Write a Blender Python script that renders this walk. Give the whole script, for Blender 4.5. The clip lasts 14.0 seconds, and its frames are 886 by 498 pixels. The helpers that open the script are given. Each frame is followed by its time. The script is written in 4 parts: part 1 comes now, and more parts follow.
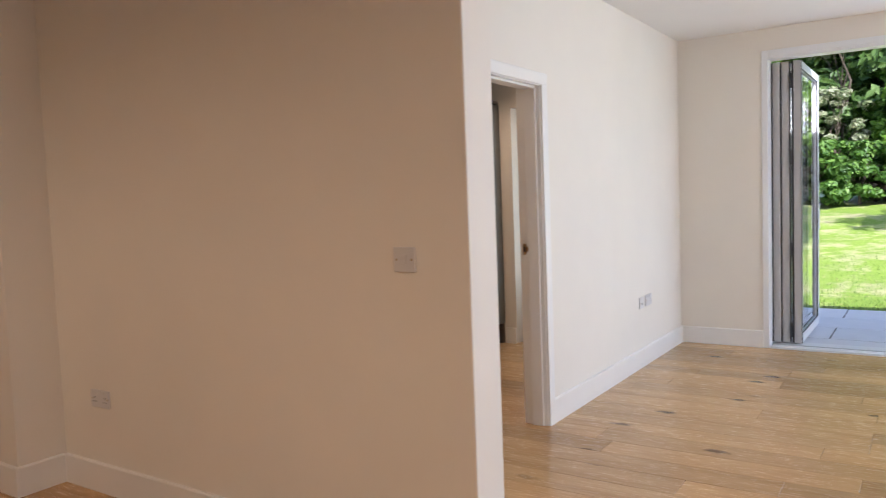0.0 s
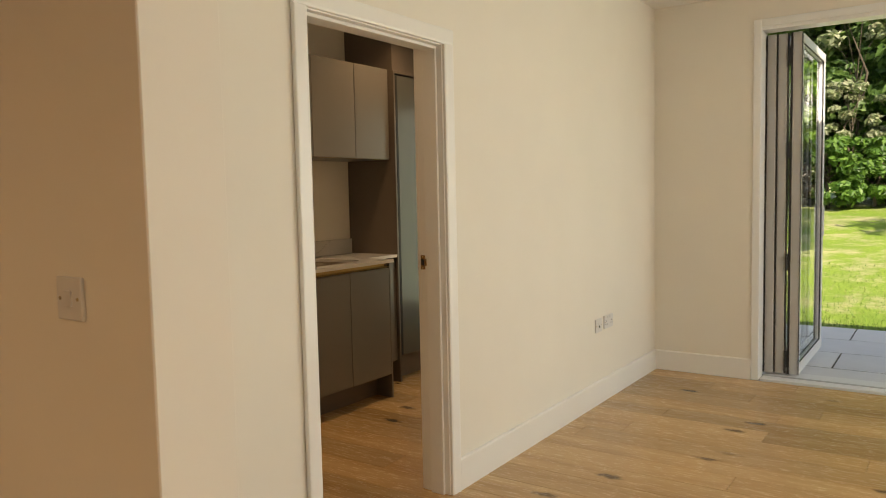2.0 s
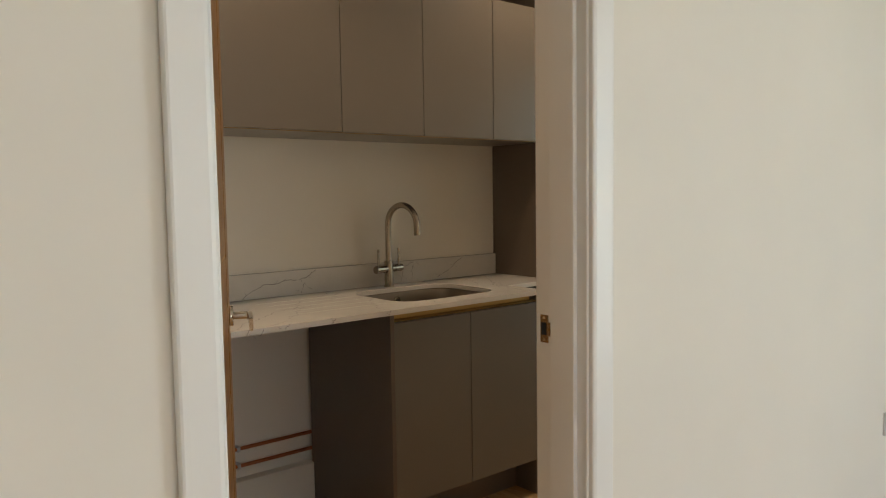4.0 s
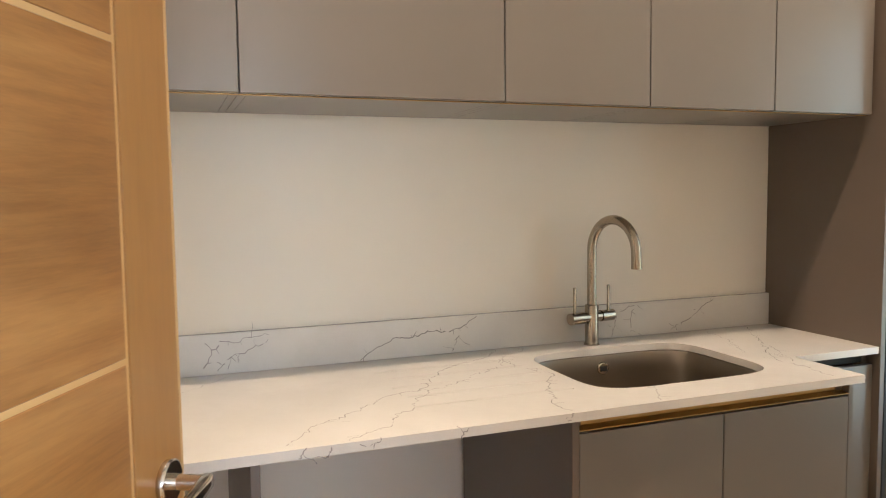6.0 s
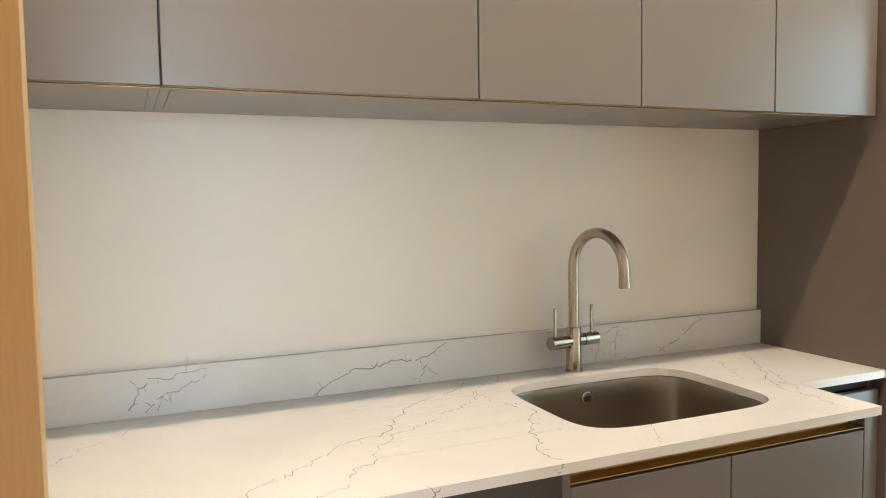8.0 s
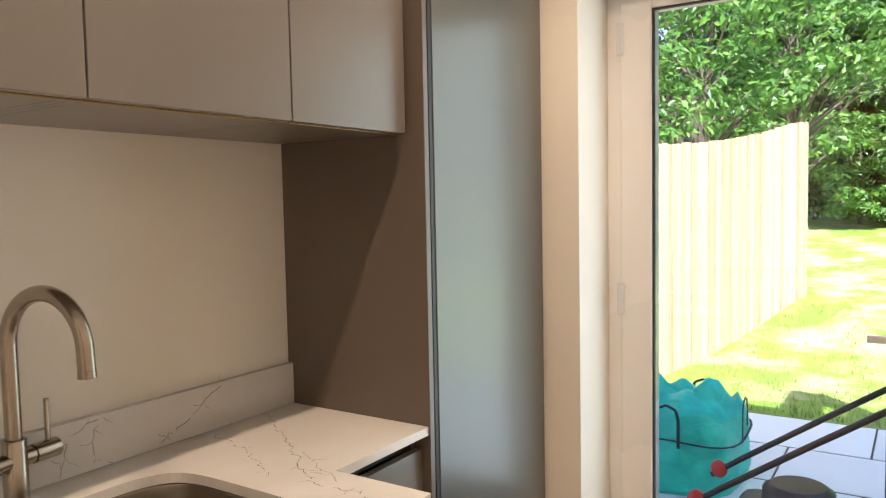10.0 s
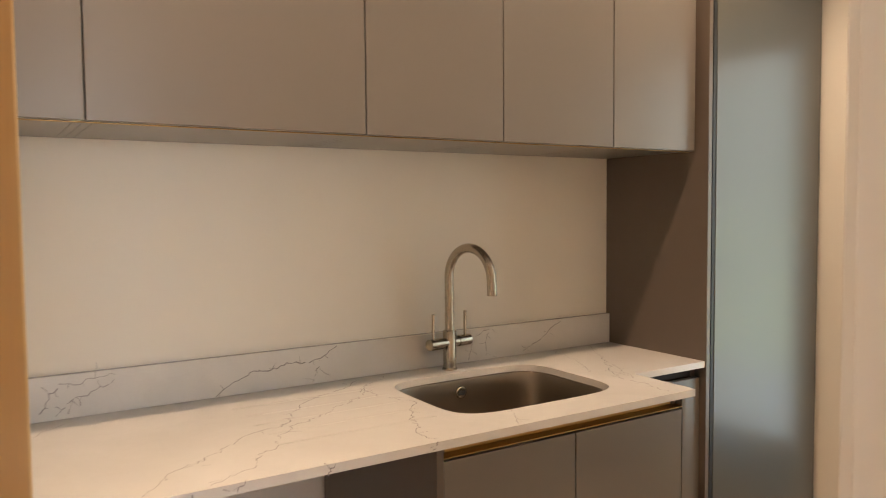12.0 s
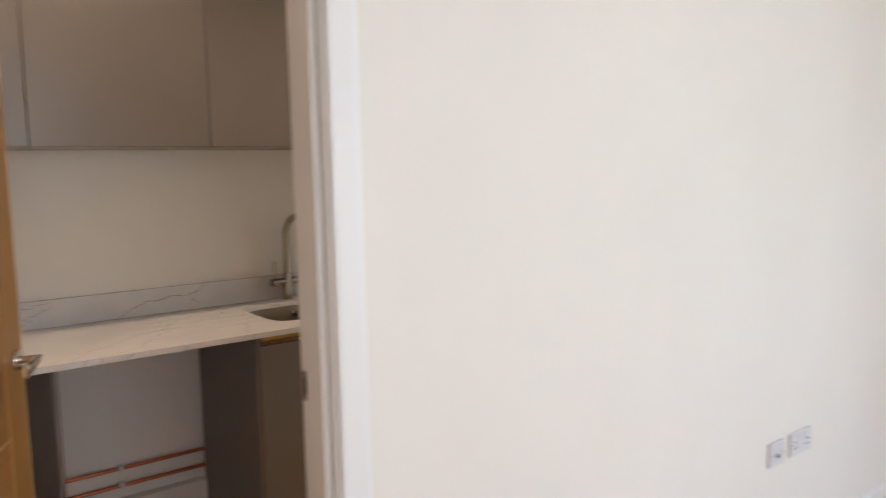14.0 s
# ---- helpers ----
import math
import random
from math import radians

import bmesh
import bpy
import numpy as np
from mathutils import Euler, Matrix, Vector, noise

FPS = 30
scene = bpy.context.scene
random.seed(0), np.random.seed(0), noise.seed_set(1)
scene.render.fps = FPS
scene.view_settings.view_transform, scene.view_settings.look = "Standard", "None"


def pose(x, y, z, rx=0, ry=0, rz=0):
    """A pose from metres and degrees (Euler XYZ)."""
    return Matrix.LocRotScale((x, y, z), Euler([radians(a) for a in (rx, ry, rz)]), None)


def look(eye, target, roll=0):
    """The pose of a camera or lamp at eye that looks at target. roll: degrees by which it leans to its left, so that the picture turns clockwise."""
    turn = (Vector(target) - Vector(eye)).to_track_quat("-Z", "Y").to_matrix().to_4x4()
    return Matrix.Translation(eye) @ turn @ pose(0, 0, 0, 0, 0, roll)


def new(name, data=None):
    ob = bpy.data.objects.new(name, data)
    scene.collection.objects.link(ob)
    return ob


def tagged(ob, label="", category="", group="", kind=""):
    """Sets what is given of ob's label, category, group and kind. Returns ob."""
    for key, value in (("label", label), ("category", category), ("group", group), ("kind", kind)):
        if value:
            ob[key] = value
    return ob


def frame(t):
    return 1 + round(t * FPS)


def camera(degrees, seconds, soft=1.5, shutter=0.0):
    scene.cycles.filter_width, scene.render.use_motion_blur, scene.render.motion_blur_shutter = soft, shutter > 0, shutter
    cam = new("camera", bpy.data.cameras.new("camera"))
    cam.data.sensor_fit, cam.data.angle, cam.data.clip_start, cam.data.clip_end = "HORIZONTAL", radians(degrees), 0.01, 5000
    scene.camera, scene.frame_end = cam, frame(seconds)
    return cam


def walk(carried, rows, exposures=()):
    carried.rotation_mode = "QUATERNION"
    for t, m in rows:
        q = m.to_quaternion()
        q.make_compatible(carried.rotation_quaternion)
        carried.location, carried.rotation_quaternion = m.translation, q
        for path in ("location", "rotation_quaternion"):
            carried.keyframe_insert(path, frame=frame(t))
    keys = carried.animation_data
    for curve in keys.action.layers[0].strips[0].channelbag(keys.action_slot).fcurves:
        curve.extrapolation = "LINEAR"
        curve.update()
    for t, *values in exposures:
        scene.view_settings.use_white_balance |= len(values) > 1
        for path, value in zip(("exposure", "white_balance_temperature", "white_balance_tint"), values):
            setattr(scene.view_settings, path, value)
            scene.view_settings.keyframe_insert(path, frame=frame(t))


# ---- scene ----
cam = camera(61.7, 14.0, soft=1.0, shutter=0.22)
PATH = [
    (0, (1.89, -3.971, 1.358), (0.787, -2.308, 1.224), -2.1),
    (0.5, (1.934, -3.727, 1.363), (0.979, -1.975, 1.224), -1.9),
    (1, (1.928, -3.46, 1.348), (0.992, -1.698, 1.205), -1.5),
    (1.5, (1.948, -3.116, 1.369), (0.93, -1.4, 1.224), -1.2),
    (2, (1.826, -2.747, 1.349), (0.698, -1.102, 1.201), -1.2),
    (2.2, (1.769, -2.597, 1.347), (0.6, -0.981, 1.196), -1.1),
    (4.3, (0.905, -1.155, 1.360), (-0.733, -0.003, 1.206), -1.0),
    (4.5, (0.83, -1.07, 1.371), (-0.861, -0.014, 1.214), -1.1),
    (5, (0.601, -0.855, 1.387), (-1.179, 0.045, 1.235), -0.9),
    (5.5, (0.359, -0.654, 1.402), (-1.48, 0.117, 1.248), -0.6),
    (6, (0.125, -0.511, 1.389), (-1.744, 0.186, 1.238), -0.7),
    (6.5, (-0.084, -0.43, 1.39), (-1.96, 0.247, 1.235), -0.6),
    (7, (-0.128, -0.435, 1.386), (-2.003, 0.247, 1.239), -0.6),
    (7.5, (-0.077, -0.431, 1.4), (-1.942, 0.278, 1.266), -0.7),
    (8, (-0.104, -0.429, 1.399), (-1.937, 0.36, 1.265), -0.9),
    (8.5, (-0.219, -0.369, 1.408), (-1.979, 0.573, 1.279), -1.2),
    (9, (-0.38, -0.204, 1.42), (-1.975, 0.994, 1.28), -1.4),
    (9.2, (-0.418, -0.116, 1.425), (-1.899, 1.221, 1.287), -1.6),
    (10.25, (-0.478, 0.035, 1.452), (-1.53, 1.73, 1.325), -1.0),
    (11.3, (-0.234, -0.317, 1.466), (-1.604, 1.136, 1.354), 0.2),
    (11.5, (-0.121, -0.407, 1.449), (-1.617, 0.915, 1.34), -0.1),
    (12, (0.121, -0.547, 1.424), (-1.568, 0.517, 1.315), -0.5),
    (12.5, (0.422, -0.647, 1.38), (-1.36, 0.255, 1.271), -0.7),
    (13, (0.734, -0.768, 1.375), (-1.087, 0.048, 1.25), -1.2),
    (13.5, (1.015, -0.892, 1.344), (-0.795, -0.05, 1.222), -1.5),
    (14, (1.287, -0.763, 1.497), (-0.299, 0.437, 1.284), -1.2),
]
EXPOSURE = [(0, 1.02, 5750, 21), (0.5, 0.88, 6150, 18), (1.0, 0.8, 6800, 16), (1.5, 0.7, 7400, 14), (2.2, 0.6, 7900, 12), (3.3, 0.6, 7200, 14), (4.3, 0.65, 6200, 10), (5.0, 1.1, 7100, 26), (5.5, 1.55, 7100, 25), (6.0, 2.0, 5600, 12), (7.5, 2.25, 5250, 8), (9.2, 2.12, 5250, 10), (11.3, 1.35, 7000, 24), (12.0, 1.72, 6300, 18), (12.5, 1.72, 5000, 5), (13.0, 1.4, 5000, 7), (13.3, 1.3, 5900, 15), (14.0, 1.08, 5800, 19)]
walk(cam, [(t, look(eye, goal, roll)) for t, eye, goal, roll in PATH], EXPOSURE)

# ---- light ----
world = bpy.data.worlds.new("sky")
scene.world = world
world.use_nodes = True
wn = world.node_tree.nodes
sky = wn.new("ShaderNodeTexSky")
sky.sky_type, sky.sun_disc = "NISHITA", False
sky.sun_elevation, sky.sun_rotation = radians(40), radians(135)
world.node_tree.links.new(sky.outputs[0], wn["Background"].inputs[0])
wn["Background"].inputs[1].default_value = 0.15
sun = new("sun", bpy.data.lights.new("sun", "SUN"))
sun.data.energy, sun.data.angle, sun.data.color = 4.8, radians(0.5), (1.0, 0.95, 0.87)
SUN_FROM = Vector((math.sin(radians(135)) * math.cos(radians(40)), math.cos(radians(135)) * math.cos(radians(40)), math.sin(radians(40))))
sun.matrix_world = look(SUN_FROM * 20, (0, 0, 0))

# daylight that the sky sends through the wide garden opening and the glazed back door
def opening_light(name, at, aim, w, h, watts, colour):
    lamp = new(name, bpy.data.lights.new(name, "AREA"))
    lamp.data.shape, lamp.data.size, lamp.data.size_y = "RECTANGLE", w, h
    lamp.data.energy, lamp.data.color = watts, colour
    lamp.matrix_world = look(at, aim)
    return lamp

opening_light("garden_opening_daylight", (3.65, 2.98, 1.3), (3.65, -2, 1.1), 2.1, 2.2, 47, (0.84, 0.95, 1.0))
opening_light("back_door_daylight", (-0.86, 2.262, 1.25), (-1.1, -0.5, 1.2), 0.6, 1.6, 2.25, (0.86, 1.0, 0.92))
# added fill at an unseen side window, to lift the utility's back wall
opening_light("added_side_fill", (5.395, -0.7, 1.55), (0, -0.7, 1.45), 3.0, 1.2, 20, (0.90, 0.96, 1.0))

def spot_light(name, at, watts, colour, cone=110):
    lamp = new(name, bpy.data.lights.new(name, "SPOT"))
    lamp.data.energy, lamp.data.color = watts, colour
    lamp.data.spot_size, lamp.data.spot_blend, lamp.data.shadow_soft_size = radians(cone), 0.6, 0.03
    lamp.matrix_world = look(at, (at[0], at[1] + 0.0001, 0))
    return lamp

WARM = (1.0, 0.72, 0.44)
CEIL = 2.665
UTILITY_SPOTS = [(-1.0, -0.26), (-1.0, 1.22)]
# room positions are added out of view, as warm fill for the cross wall
ROOM_FILL_SPOTS = [(2.4, -5.2), (0.3, -4.6), (-1.5, -4.3), (3.8, -3.2)]
for x, y in UTILITY_SPOTS:
    spot_light("utility_downlight_beam", (x, y, CEIL - 0.012), 28, WARM, 140)
for x, y in ROOM_FILL_SPOTS:
    spot_light("room_fill_beam", (x, y, CEIL - 0.012), 36, WARM, 165)

# ---- materials ----
class Mat:
    def __init__(self, name, colour=(0.5, 0.5, 0.5), rough=0.5, metal=0.0, spec=0.5):
        self.m = bpy.data.materials.new(name)
        self.m.use_nodes = True
        self.t = self.m.node_tree
        self.b = self.t.nodes["Principled BSDF"]
        self.set("Base Color", (*colour, 1)), self.set("Roughness", rough), self.set("Metallic", metal)
        self.set("Specular IOR Level", spec)
        self.coord = None

    def set(self, key, value):
        self.b.inputs[key].default_value = value

    def node(self, kind, **values):
        n = self.t.nodes.new("ShaderNode" + kind)
        for k, v in values.items():
            n.inputs[k.replace("_", " ")].default_value = v
        return n

    def link(self, a, b):
        self.t.links.new(a, b)

    def where(self, scale=(1, 1, 1), rot=(0, 0, 0), which="Object"):
        c = self.node("TexCoord")
        mp = self.node("Mapping")
        mp.inputs["Scale"].default_value, mp.inputs["Rotation"].default_value = scale, rot
        self.link(c.outputs[which], mp.inputs["Vector"])
        return mp.outputs[0]

    def noise(self, at, scale, detail=4.0, rough=0.55, warp=0.0):
        n = self.node("TexNoise", Scale=scale, Detail=detail, Roughness=rough, Distortion=warp)
        self.link(at, n.inputs["Vector"])
        return n.outputs["Fac"]

    def ramp(self, fac, stops):
        r = self.node("ValToRGB")
        el = r.color_ramp.elements
        while len(el) < len(stops):
            el.new(0.5)
        for e, (p, c) in zip(el, stops):
            e.position, e.color = p, (*c, 1) if len(c) == 3 else c
        self.link(fac, r.inputs[0])
        return r.outputs[0]

    def mix(self, fac, a, b, mode="MIX"):
        n = self.t.nodes.new("ShaderNodeMix")
        n.data_type, n.blend_type = "RGBA", mode
        for sock, v in ((n.inputs[0], fac), (n.inputs[6], a), (n.inputs[7], b)):
            if isinstance(v, (int, float)):
                sock.default_value = v
            elif isinstance(v, tuple):
                sock.default_value = (*v, 1) if len(v) == 3 else v
            else:
                self.link(v, sock)
        return n.outputs[2]

    def colour(self, out):
        self.link(out, self.b.inputs["Base Color"])

    def rough(self, fac, lo, hi):
        n = self.node("MapRange")
        n.inputs["To Min"].default_value, n.inputs["To Max"].default_value = lo, hi
        self.link(fac, n.inputs["Value"])
        self.link(n.outputs[0], self.b.inputs["Roughness"])

    def bump(self, fac, strength, distance=0.002):
        n = self.node("Bump", Strength=strength, Distance=distance)
        self.link(fac, n.inputs["Height"])
        self.link(n.outputs[0], self.b.inputs["Normal"])

    def chance(self):
        return self.node("ObjectInfo").outputs["Random"]


def painted(name, colour, rough=0.6, vary=0.04, bump=0.12, scale=90):
    """Paint with a fine roller stipple and faint uneven patches."""
    k = Mat(name, colour, rough)
    at = k.where()
    big = k.noise(at, 1.7, 3)
    fine = k.noise(at, scale, 3, 0.6)
    lo, hi = tuple(c * (1 - vary) for c in colour), tuple(min(1, c * (1 + vary)) for c in colour)
    k.colour(k.ramp(big, [(0.3, lo), (0.7, hi)]))
    k.bump(fine, bump, 0.0008)
    k.rough(big, rough - 0.06, rough + 0.06)
    return k.m


def oak(name, dark, mid, light, along, rough=0.4, knots=True, per_piece=0.25, ring=9.0, pores=0.30):
    """Oak grain that runs along the axis named, with knots and a tone of its own for each piece."""
    k = Mat(name, mid, rough)
    stretch = [1.0, 1.0, 1.0]
    stretch["xyz".index(along)] = 0.09
    c = k.node("TexCoord")
    shift = k.node("VectorMath")
    shift.operation = "SCALE"
    shift.inputs[0].default_value = (17.3, 9.1, 23.7)
    luck = k.chance()
    k.link(luck, shift.inputs["Scale"])
    add = k.node("VectorMath")
    add.operation = "ADD"
    k.link(c.outputs["Object"], add.inputs[0]), k.link(shift.outputs[0], add.inputs[1])
    mp = k.node("Mapping")
    mp.inputs["Scale"].default_value = stretch
    k.link(add.outputs[0], mp.inputs["Vector"])
    at = mp.outputs[0]
    wide = k.noise(at, ring, 5, 0.6, 1.4)
    fine = k.noise(at, 130, 4, 0.7)
    body = k.ramp(wide, [(0.28, dark), (0.5, mid), (0.72, light)])
    body = k.mix(pores, body, k.ramp(fine, [(0.35, tuple(v * 0.62 for v in dark)), (0.62, light)]), "MIX")
    tone = k.ramp(luck, [(0.0, (1 - per_piece,) * 3), (0.5, (1.0, 0.99, 0.97)), (1.0, (1 + per_piece * 0.4, 1 + per_piece * 0.36, 1 + per_piece * 0.3))])
    body = k.mix(1.0, body, tone, "MULTIPLY")
    if knots:
        sq = [1.0, 1.0, 1.0]
        sq["xyz".index(along)] = 0.42
        mk = k.node("Mapping")
        mk.inputs["Scale"].default_value = sq
        k.link(add.outputs[0], mk.inputs["Vector"])
        v = k.node("TexVoronoi", Scale=3.1)
        v.voronoi_dimensions = "2D"
        k.link(mk.outputs[0], v.inputs["Vector"])
        wob = k.noise(add.outputs[0], 24, 4)
        m = k.node("Math")
        m.operation = "MULTIPLY_ADD"
        m.inputs[1].default_value = 0.17
        k.link(wob, m.inputs[0]), k.link(v.outputs["Distance"], m.inputs[2])
        spot = k.ramp(m.outputs[0], [(0.125, (1, 1, 1)), (0.185, (0, 0, 0))])
        few = k.node("SeparateColor")
        k.link(v.outputs["Color"], few.inputs[0])
        gate = k.ramp(few.outputs[0], [(0.46, (0, 0, 0)), (0.52, (0.80, 0.80, 0.80))])
        body = k.mix(k.mix(1.0, spot, gate, "MULTIPLY"), body, (0.045, 0.022, 0.010))
        streak = k.noise(mp.outputs[0], 9, 3, 0.6, 0.6)
        body = k.mix(k.ramp(streak, [(0.68, (0, 0, 0)), (0.84, (0.20, 0.20, 0.20))]), body, tuple(c * 0.42 for c in dark))
    k.colour(body)
    k.rough(fine, rough - 0.08, rough + 0.12)
    k.bump(fine, 0.12, 0.0006)
    return k.m


WALL = painted("wall_paint", (0.80, 0.76, 0.69), 0.62, 0.02, 0.10)
CEILING = painted("ceiling_paint", (0.82, 0.81, 0.79), 0.8, 0.02, 0.08)
GLOSS = painted("white_satinwood", (0.82, 0.81, 0.79), 0.33, 0.02, 0.05, 60)
FLOOR_OAK = oak("oak_floor", (0.42, 0.25, 0.110), (0.52, 0.33, 0.155), (0.60, 0.40, 0.205), "x", 0.235, True, 0.25, 5.0, 0.06)
DOOR_OAK = oak("oak_veneer_across", (0.19, 0.086, 0.022), (0.30, 0.142, 0.038), (0.39, 0.205, 0.064), "y", 0.32, False, 0.10, 12.0, 0.2)
STILE_OAK = oak("oak_veneer_upright", (0.27, 0.135, 0.037), (0.32, 0.166, 0.049), (0.37, 0.20, 0.066), "z", 0.32, False, 0.05, 6.0, 0.14)
EDGE_OAK = oak("oak_lipping", (0.45, 0.295, 0.135), (0.50, 0.34, 0.165), (0.56, 0.395, 0.205), "z", 0.4, False, 0.05, 6.0, 0.16)
INLAY = painted("pale_inlay", (0.58, 0.37, 0.16), 0.45, 0.05)
SUBFLOOR = painted("dark_underlay", (0.05, 0.035, 0.022), 0.9)
PLASTIC_W = painted("white_plastic", (0.66, 0.65, 0.65), 0.3, 0.01, 0.0)
SCREW = Mat("brass_screw", (0.45, 0.36, 0.22), 0.35, 1.0).m
# near-black fill that puts the shade of slots and gaps into colour
DARK = painted("slot_shade_black", (0.02, 0.02, 0.02), 0.7, 0.1)
RUBBER = painted("black_gasket", (0.018, 0.018, 0.02), 0.5, 0.1)


def lacquer(name, colour, rough=0.36, coat=0.35, coat_rough=0.22):
    k = Mat(name, colour, rough)
    at = k.where()
    n = k.noise(at, 2.2, 3)
    f = k.noise(at, 240, 2)
    k.colour(k.ramp(n, [(0.3, tuple(c * 0.96 for c in colour)), (0.7, tuple(c * 1.04 for c in colour))]))
    k.rough(n, rough - 0.04, rough + 0.05)
    k.bump(f, 0.04, 0.0004)
    k.set("Coat Weight", coat), k.set("Coat Roughness", coat_rough)
    return k.m


CABINET = lacquer("taupe_cabinet_satin", (0.154, 0.137, 0.120), 0.36, 0.45, 0.28)
CARCASS = lacquer("taupe_panel_satin", (0.128, 0.100, 0.080), 0.42)
TALL_FRONT = lacquer("taupe_tall_front", (0.090, 0.088, 0.076), 0.36, 0.45, 0.18)
TALL_FRONT.node_tree.nodes["Principled BSDF"].inputs["Coat IOR"].default_value = 1.55
PLINTH = lacquer("taupe_plinth", (0.15, 0.12, 0.10), 0.45)


def brushed(name, colour, rough, along, scale=300, relief=0.06):
    k = Mat(name, colour, rough, 1.0)
    s = [1.0, 1.0, 1.0]
    s["xyz".index(along)] = 0.02
    at = k.where(tuple(s))
    n = k.noise(at, scale, 3)
    k.rough(n, rough - 0.05, rough + 0.07)
    k.bump(n, relief, 0.0003)
    k.colour(k.ramp(n, [(0.3, tuple(c * 0.94 for c in colour)), (0.7, colour)]))
    return k.m


STEEL = Mat("brushed_nickel", (0.42, 0.365, 0.295), 0.26, 1.0).m
SINK_STEEL = Mat("brushed_sink_steel", (0.32, 0.275, 0.225), 0.35, 1.0).m
CHROME = Mat("polished_chrome", (0.62, 0.58, 0.53), 0.12, 1.0).m
BRASS = brushed("brass_channel", (0.46, 0.31, 0.12), 0.36, "y")
COPPER = brushed("copper_pipe", (0.62, 0.24, 0.13), 0.3, "y")
ZINC = brushed("zinc_hinge", (0.50, 0.50, 0.50), 0.35, "z")


def quartz():
    k = Mat("white_quartz", (0.78, 0.76, 0.73), 0.16)
    at = k.where()
    cloud = k.noise(at, 2.6, 5, 0.6, 0.6)
    speck = k.noise(at, 420, 2)
    body = k.ramp(cloud, [(0.3, (0.63, 0.61, 0.585)), (0.7, (0.72, 0.70, 0.675))])
    body = k.mix(0.06, body, k.ramp(speck, [(0.4, (0.5, 0.5, 0.5)), (0.6, (0.9, 0.9, 0.9))]))
    faint = k.node("TexNoise", Scale=3.2, Detail=6.0, Roughness=0.6, Distortion=1.6)
    k.link(at, faint.inputs["Vector"])
    line = k.ramp(faint.outputs["Fac"], [(0.488, (0, 0, 0)), (0.5, (0.07, 0.07, 0.07)), (0.512, (0, 0, 0))])
    k.colour(k.mix(line, body, (0.48, 0.45, 0.42)))
    return k.m


QUARTZ = quartz()
VEIN = painted("grey_vein", (0.33, 0.31, 0.31), 0.25, 0.25, 0.0)


def clear_glass(name, tint=(0.93, 0.97, 0.95)):
    k = Mat(name, tint, 0.0)
    k.set("Transmission Weight", 1.0), k.set("IOR", 1.45)
    return k.m


GLASS = clear_glass("window_glass")
ALU_W = painted("white_powdercoat", (0.80, 0.81, 0.82), 0.35, 0.01, 0.03)
ALU_G = painted("grey_frame_edge", (0.46, 0.46, 0.46), 0.38, 0.03, 0.03)
UPVC = painted("white_upvc", (0.80, 0.78, 0.76), 0.28, 0.01, 0.0)

# ---- building helpers ----
def add_box(bm, x0, x1, y0, y1, z0, z1, bevel=0.0, seg=1):
    geo = bmesh.ops.create_cube(bm, size=1.0, matrix=Matrix.LocRotScale(((x0 + x1) / 2, (y0 + y1) / 2, (z0 + z1) / 2), None, (abs(x1 - x0), abs(y1 - y0), abs(z1 - z0))))
    if bevel:
        edges = list({e for v in geo["verts"] for e in v.link_edges})
        bmesh.ops.bevel(bm, geom=edges, offset=bevel, segments=seg, profile=0.5, affect="EDGES")
    return bm


def boxes(*rows, bevel=0.0, seg=1):
    bm = bmesh.new()
    for r in rows:
        add_box(bm, *r, bevel=bevel, seg=seg)
    return bm


def add_tube(bm, pts, r, n=14, caps=True):
    """A round tube along a list of points; r is one radius or one for each point."""
    pts = [Vector(p) for p in pts]
    rs = r if isinstance(r, (list, tuple)) else [r] * len(pts)
    rings, side = [], None
    for i, p in enumerate(pts):
        d = (pts[min(i + 1, len(pts) - 1)] - pts[max(i - 1, 0)]).normalized()
        side = d.orthogonal().normalized() if side is None else (side - d * side.dot(d)).normalized()
        up = d.cross(side)
        rings.append([bm.verts.new(p + (side * math.cos(a) + up * math.sin(a)) * rs[i]) for a in [2 * math.pi * j / n for j in range(n)]])
    for a, b in zip(rings, rings[1:]):
        for j in range(n):
            f = bm.faces.new((a[j], a[(j + 1) % n], b[(j + 1) % n], b[j]))
            f.smooth = True
    if caps:
        for ring in (rings[0][::-1], rings[-1]):
            bm.faces.new([bm.verts.new(v.co) for v in ring])
    return bm


def tube(pts, r, n=14):
    return add_tube(bmesh.new(), pts, r, n)


def mesh_object(name, bm, material):
    bmesh.ops.recalc_face_normals(bm, faces=bm.faces[:])
    me = bpy.data.meshes.new(name)
    bm.to_mesh(me), bm.free()
    for m in material if isinstance(material, (list, tuple)) else (material,):
        me.materials.append(m)
    return new(name, me)


def part(name, bm, material, parent, label=""):
    ob = mesh_object(name, bm, material)
    ob.parent = parent
    return tagged(ob, label)


def thing(name, label, category, group="", at=(0, 0, 0), kind=""):
    ob = new(name)
    ob.location = at
    ob.empty_display_size = 0.1
    return tagged(ob, label, category, group, kind)


def structure(name, bm, material, label, category):
    return tagged(mesh_object(name, bm, material), label, category, "", "structure")


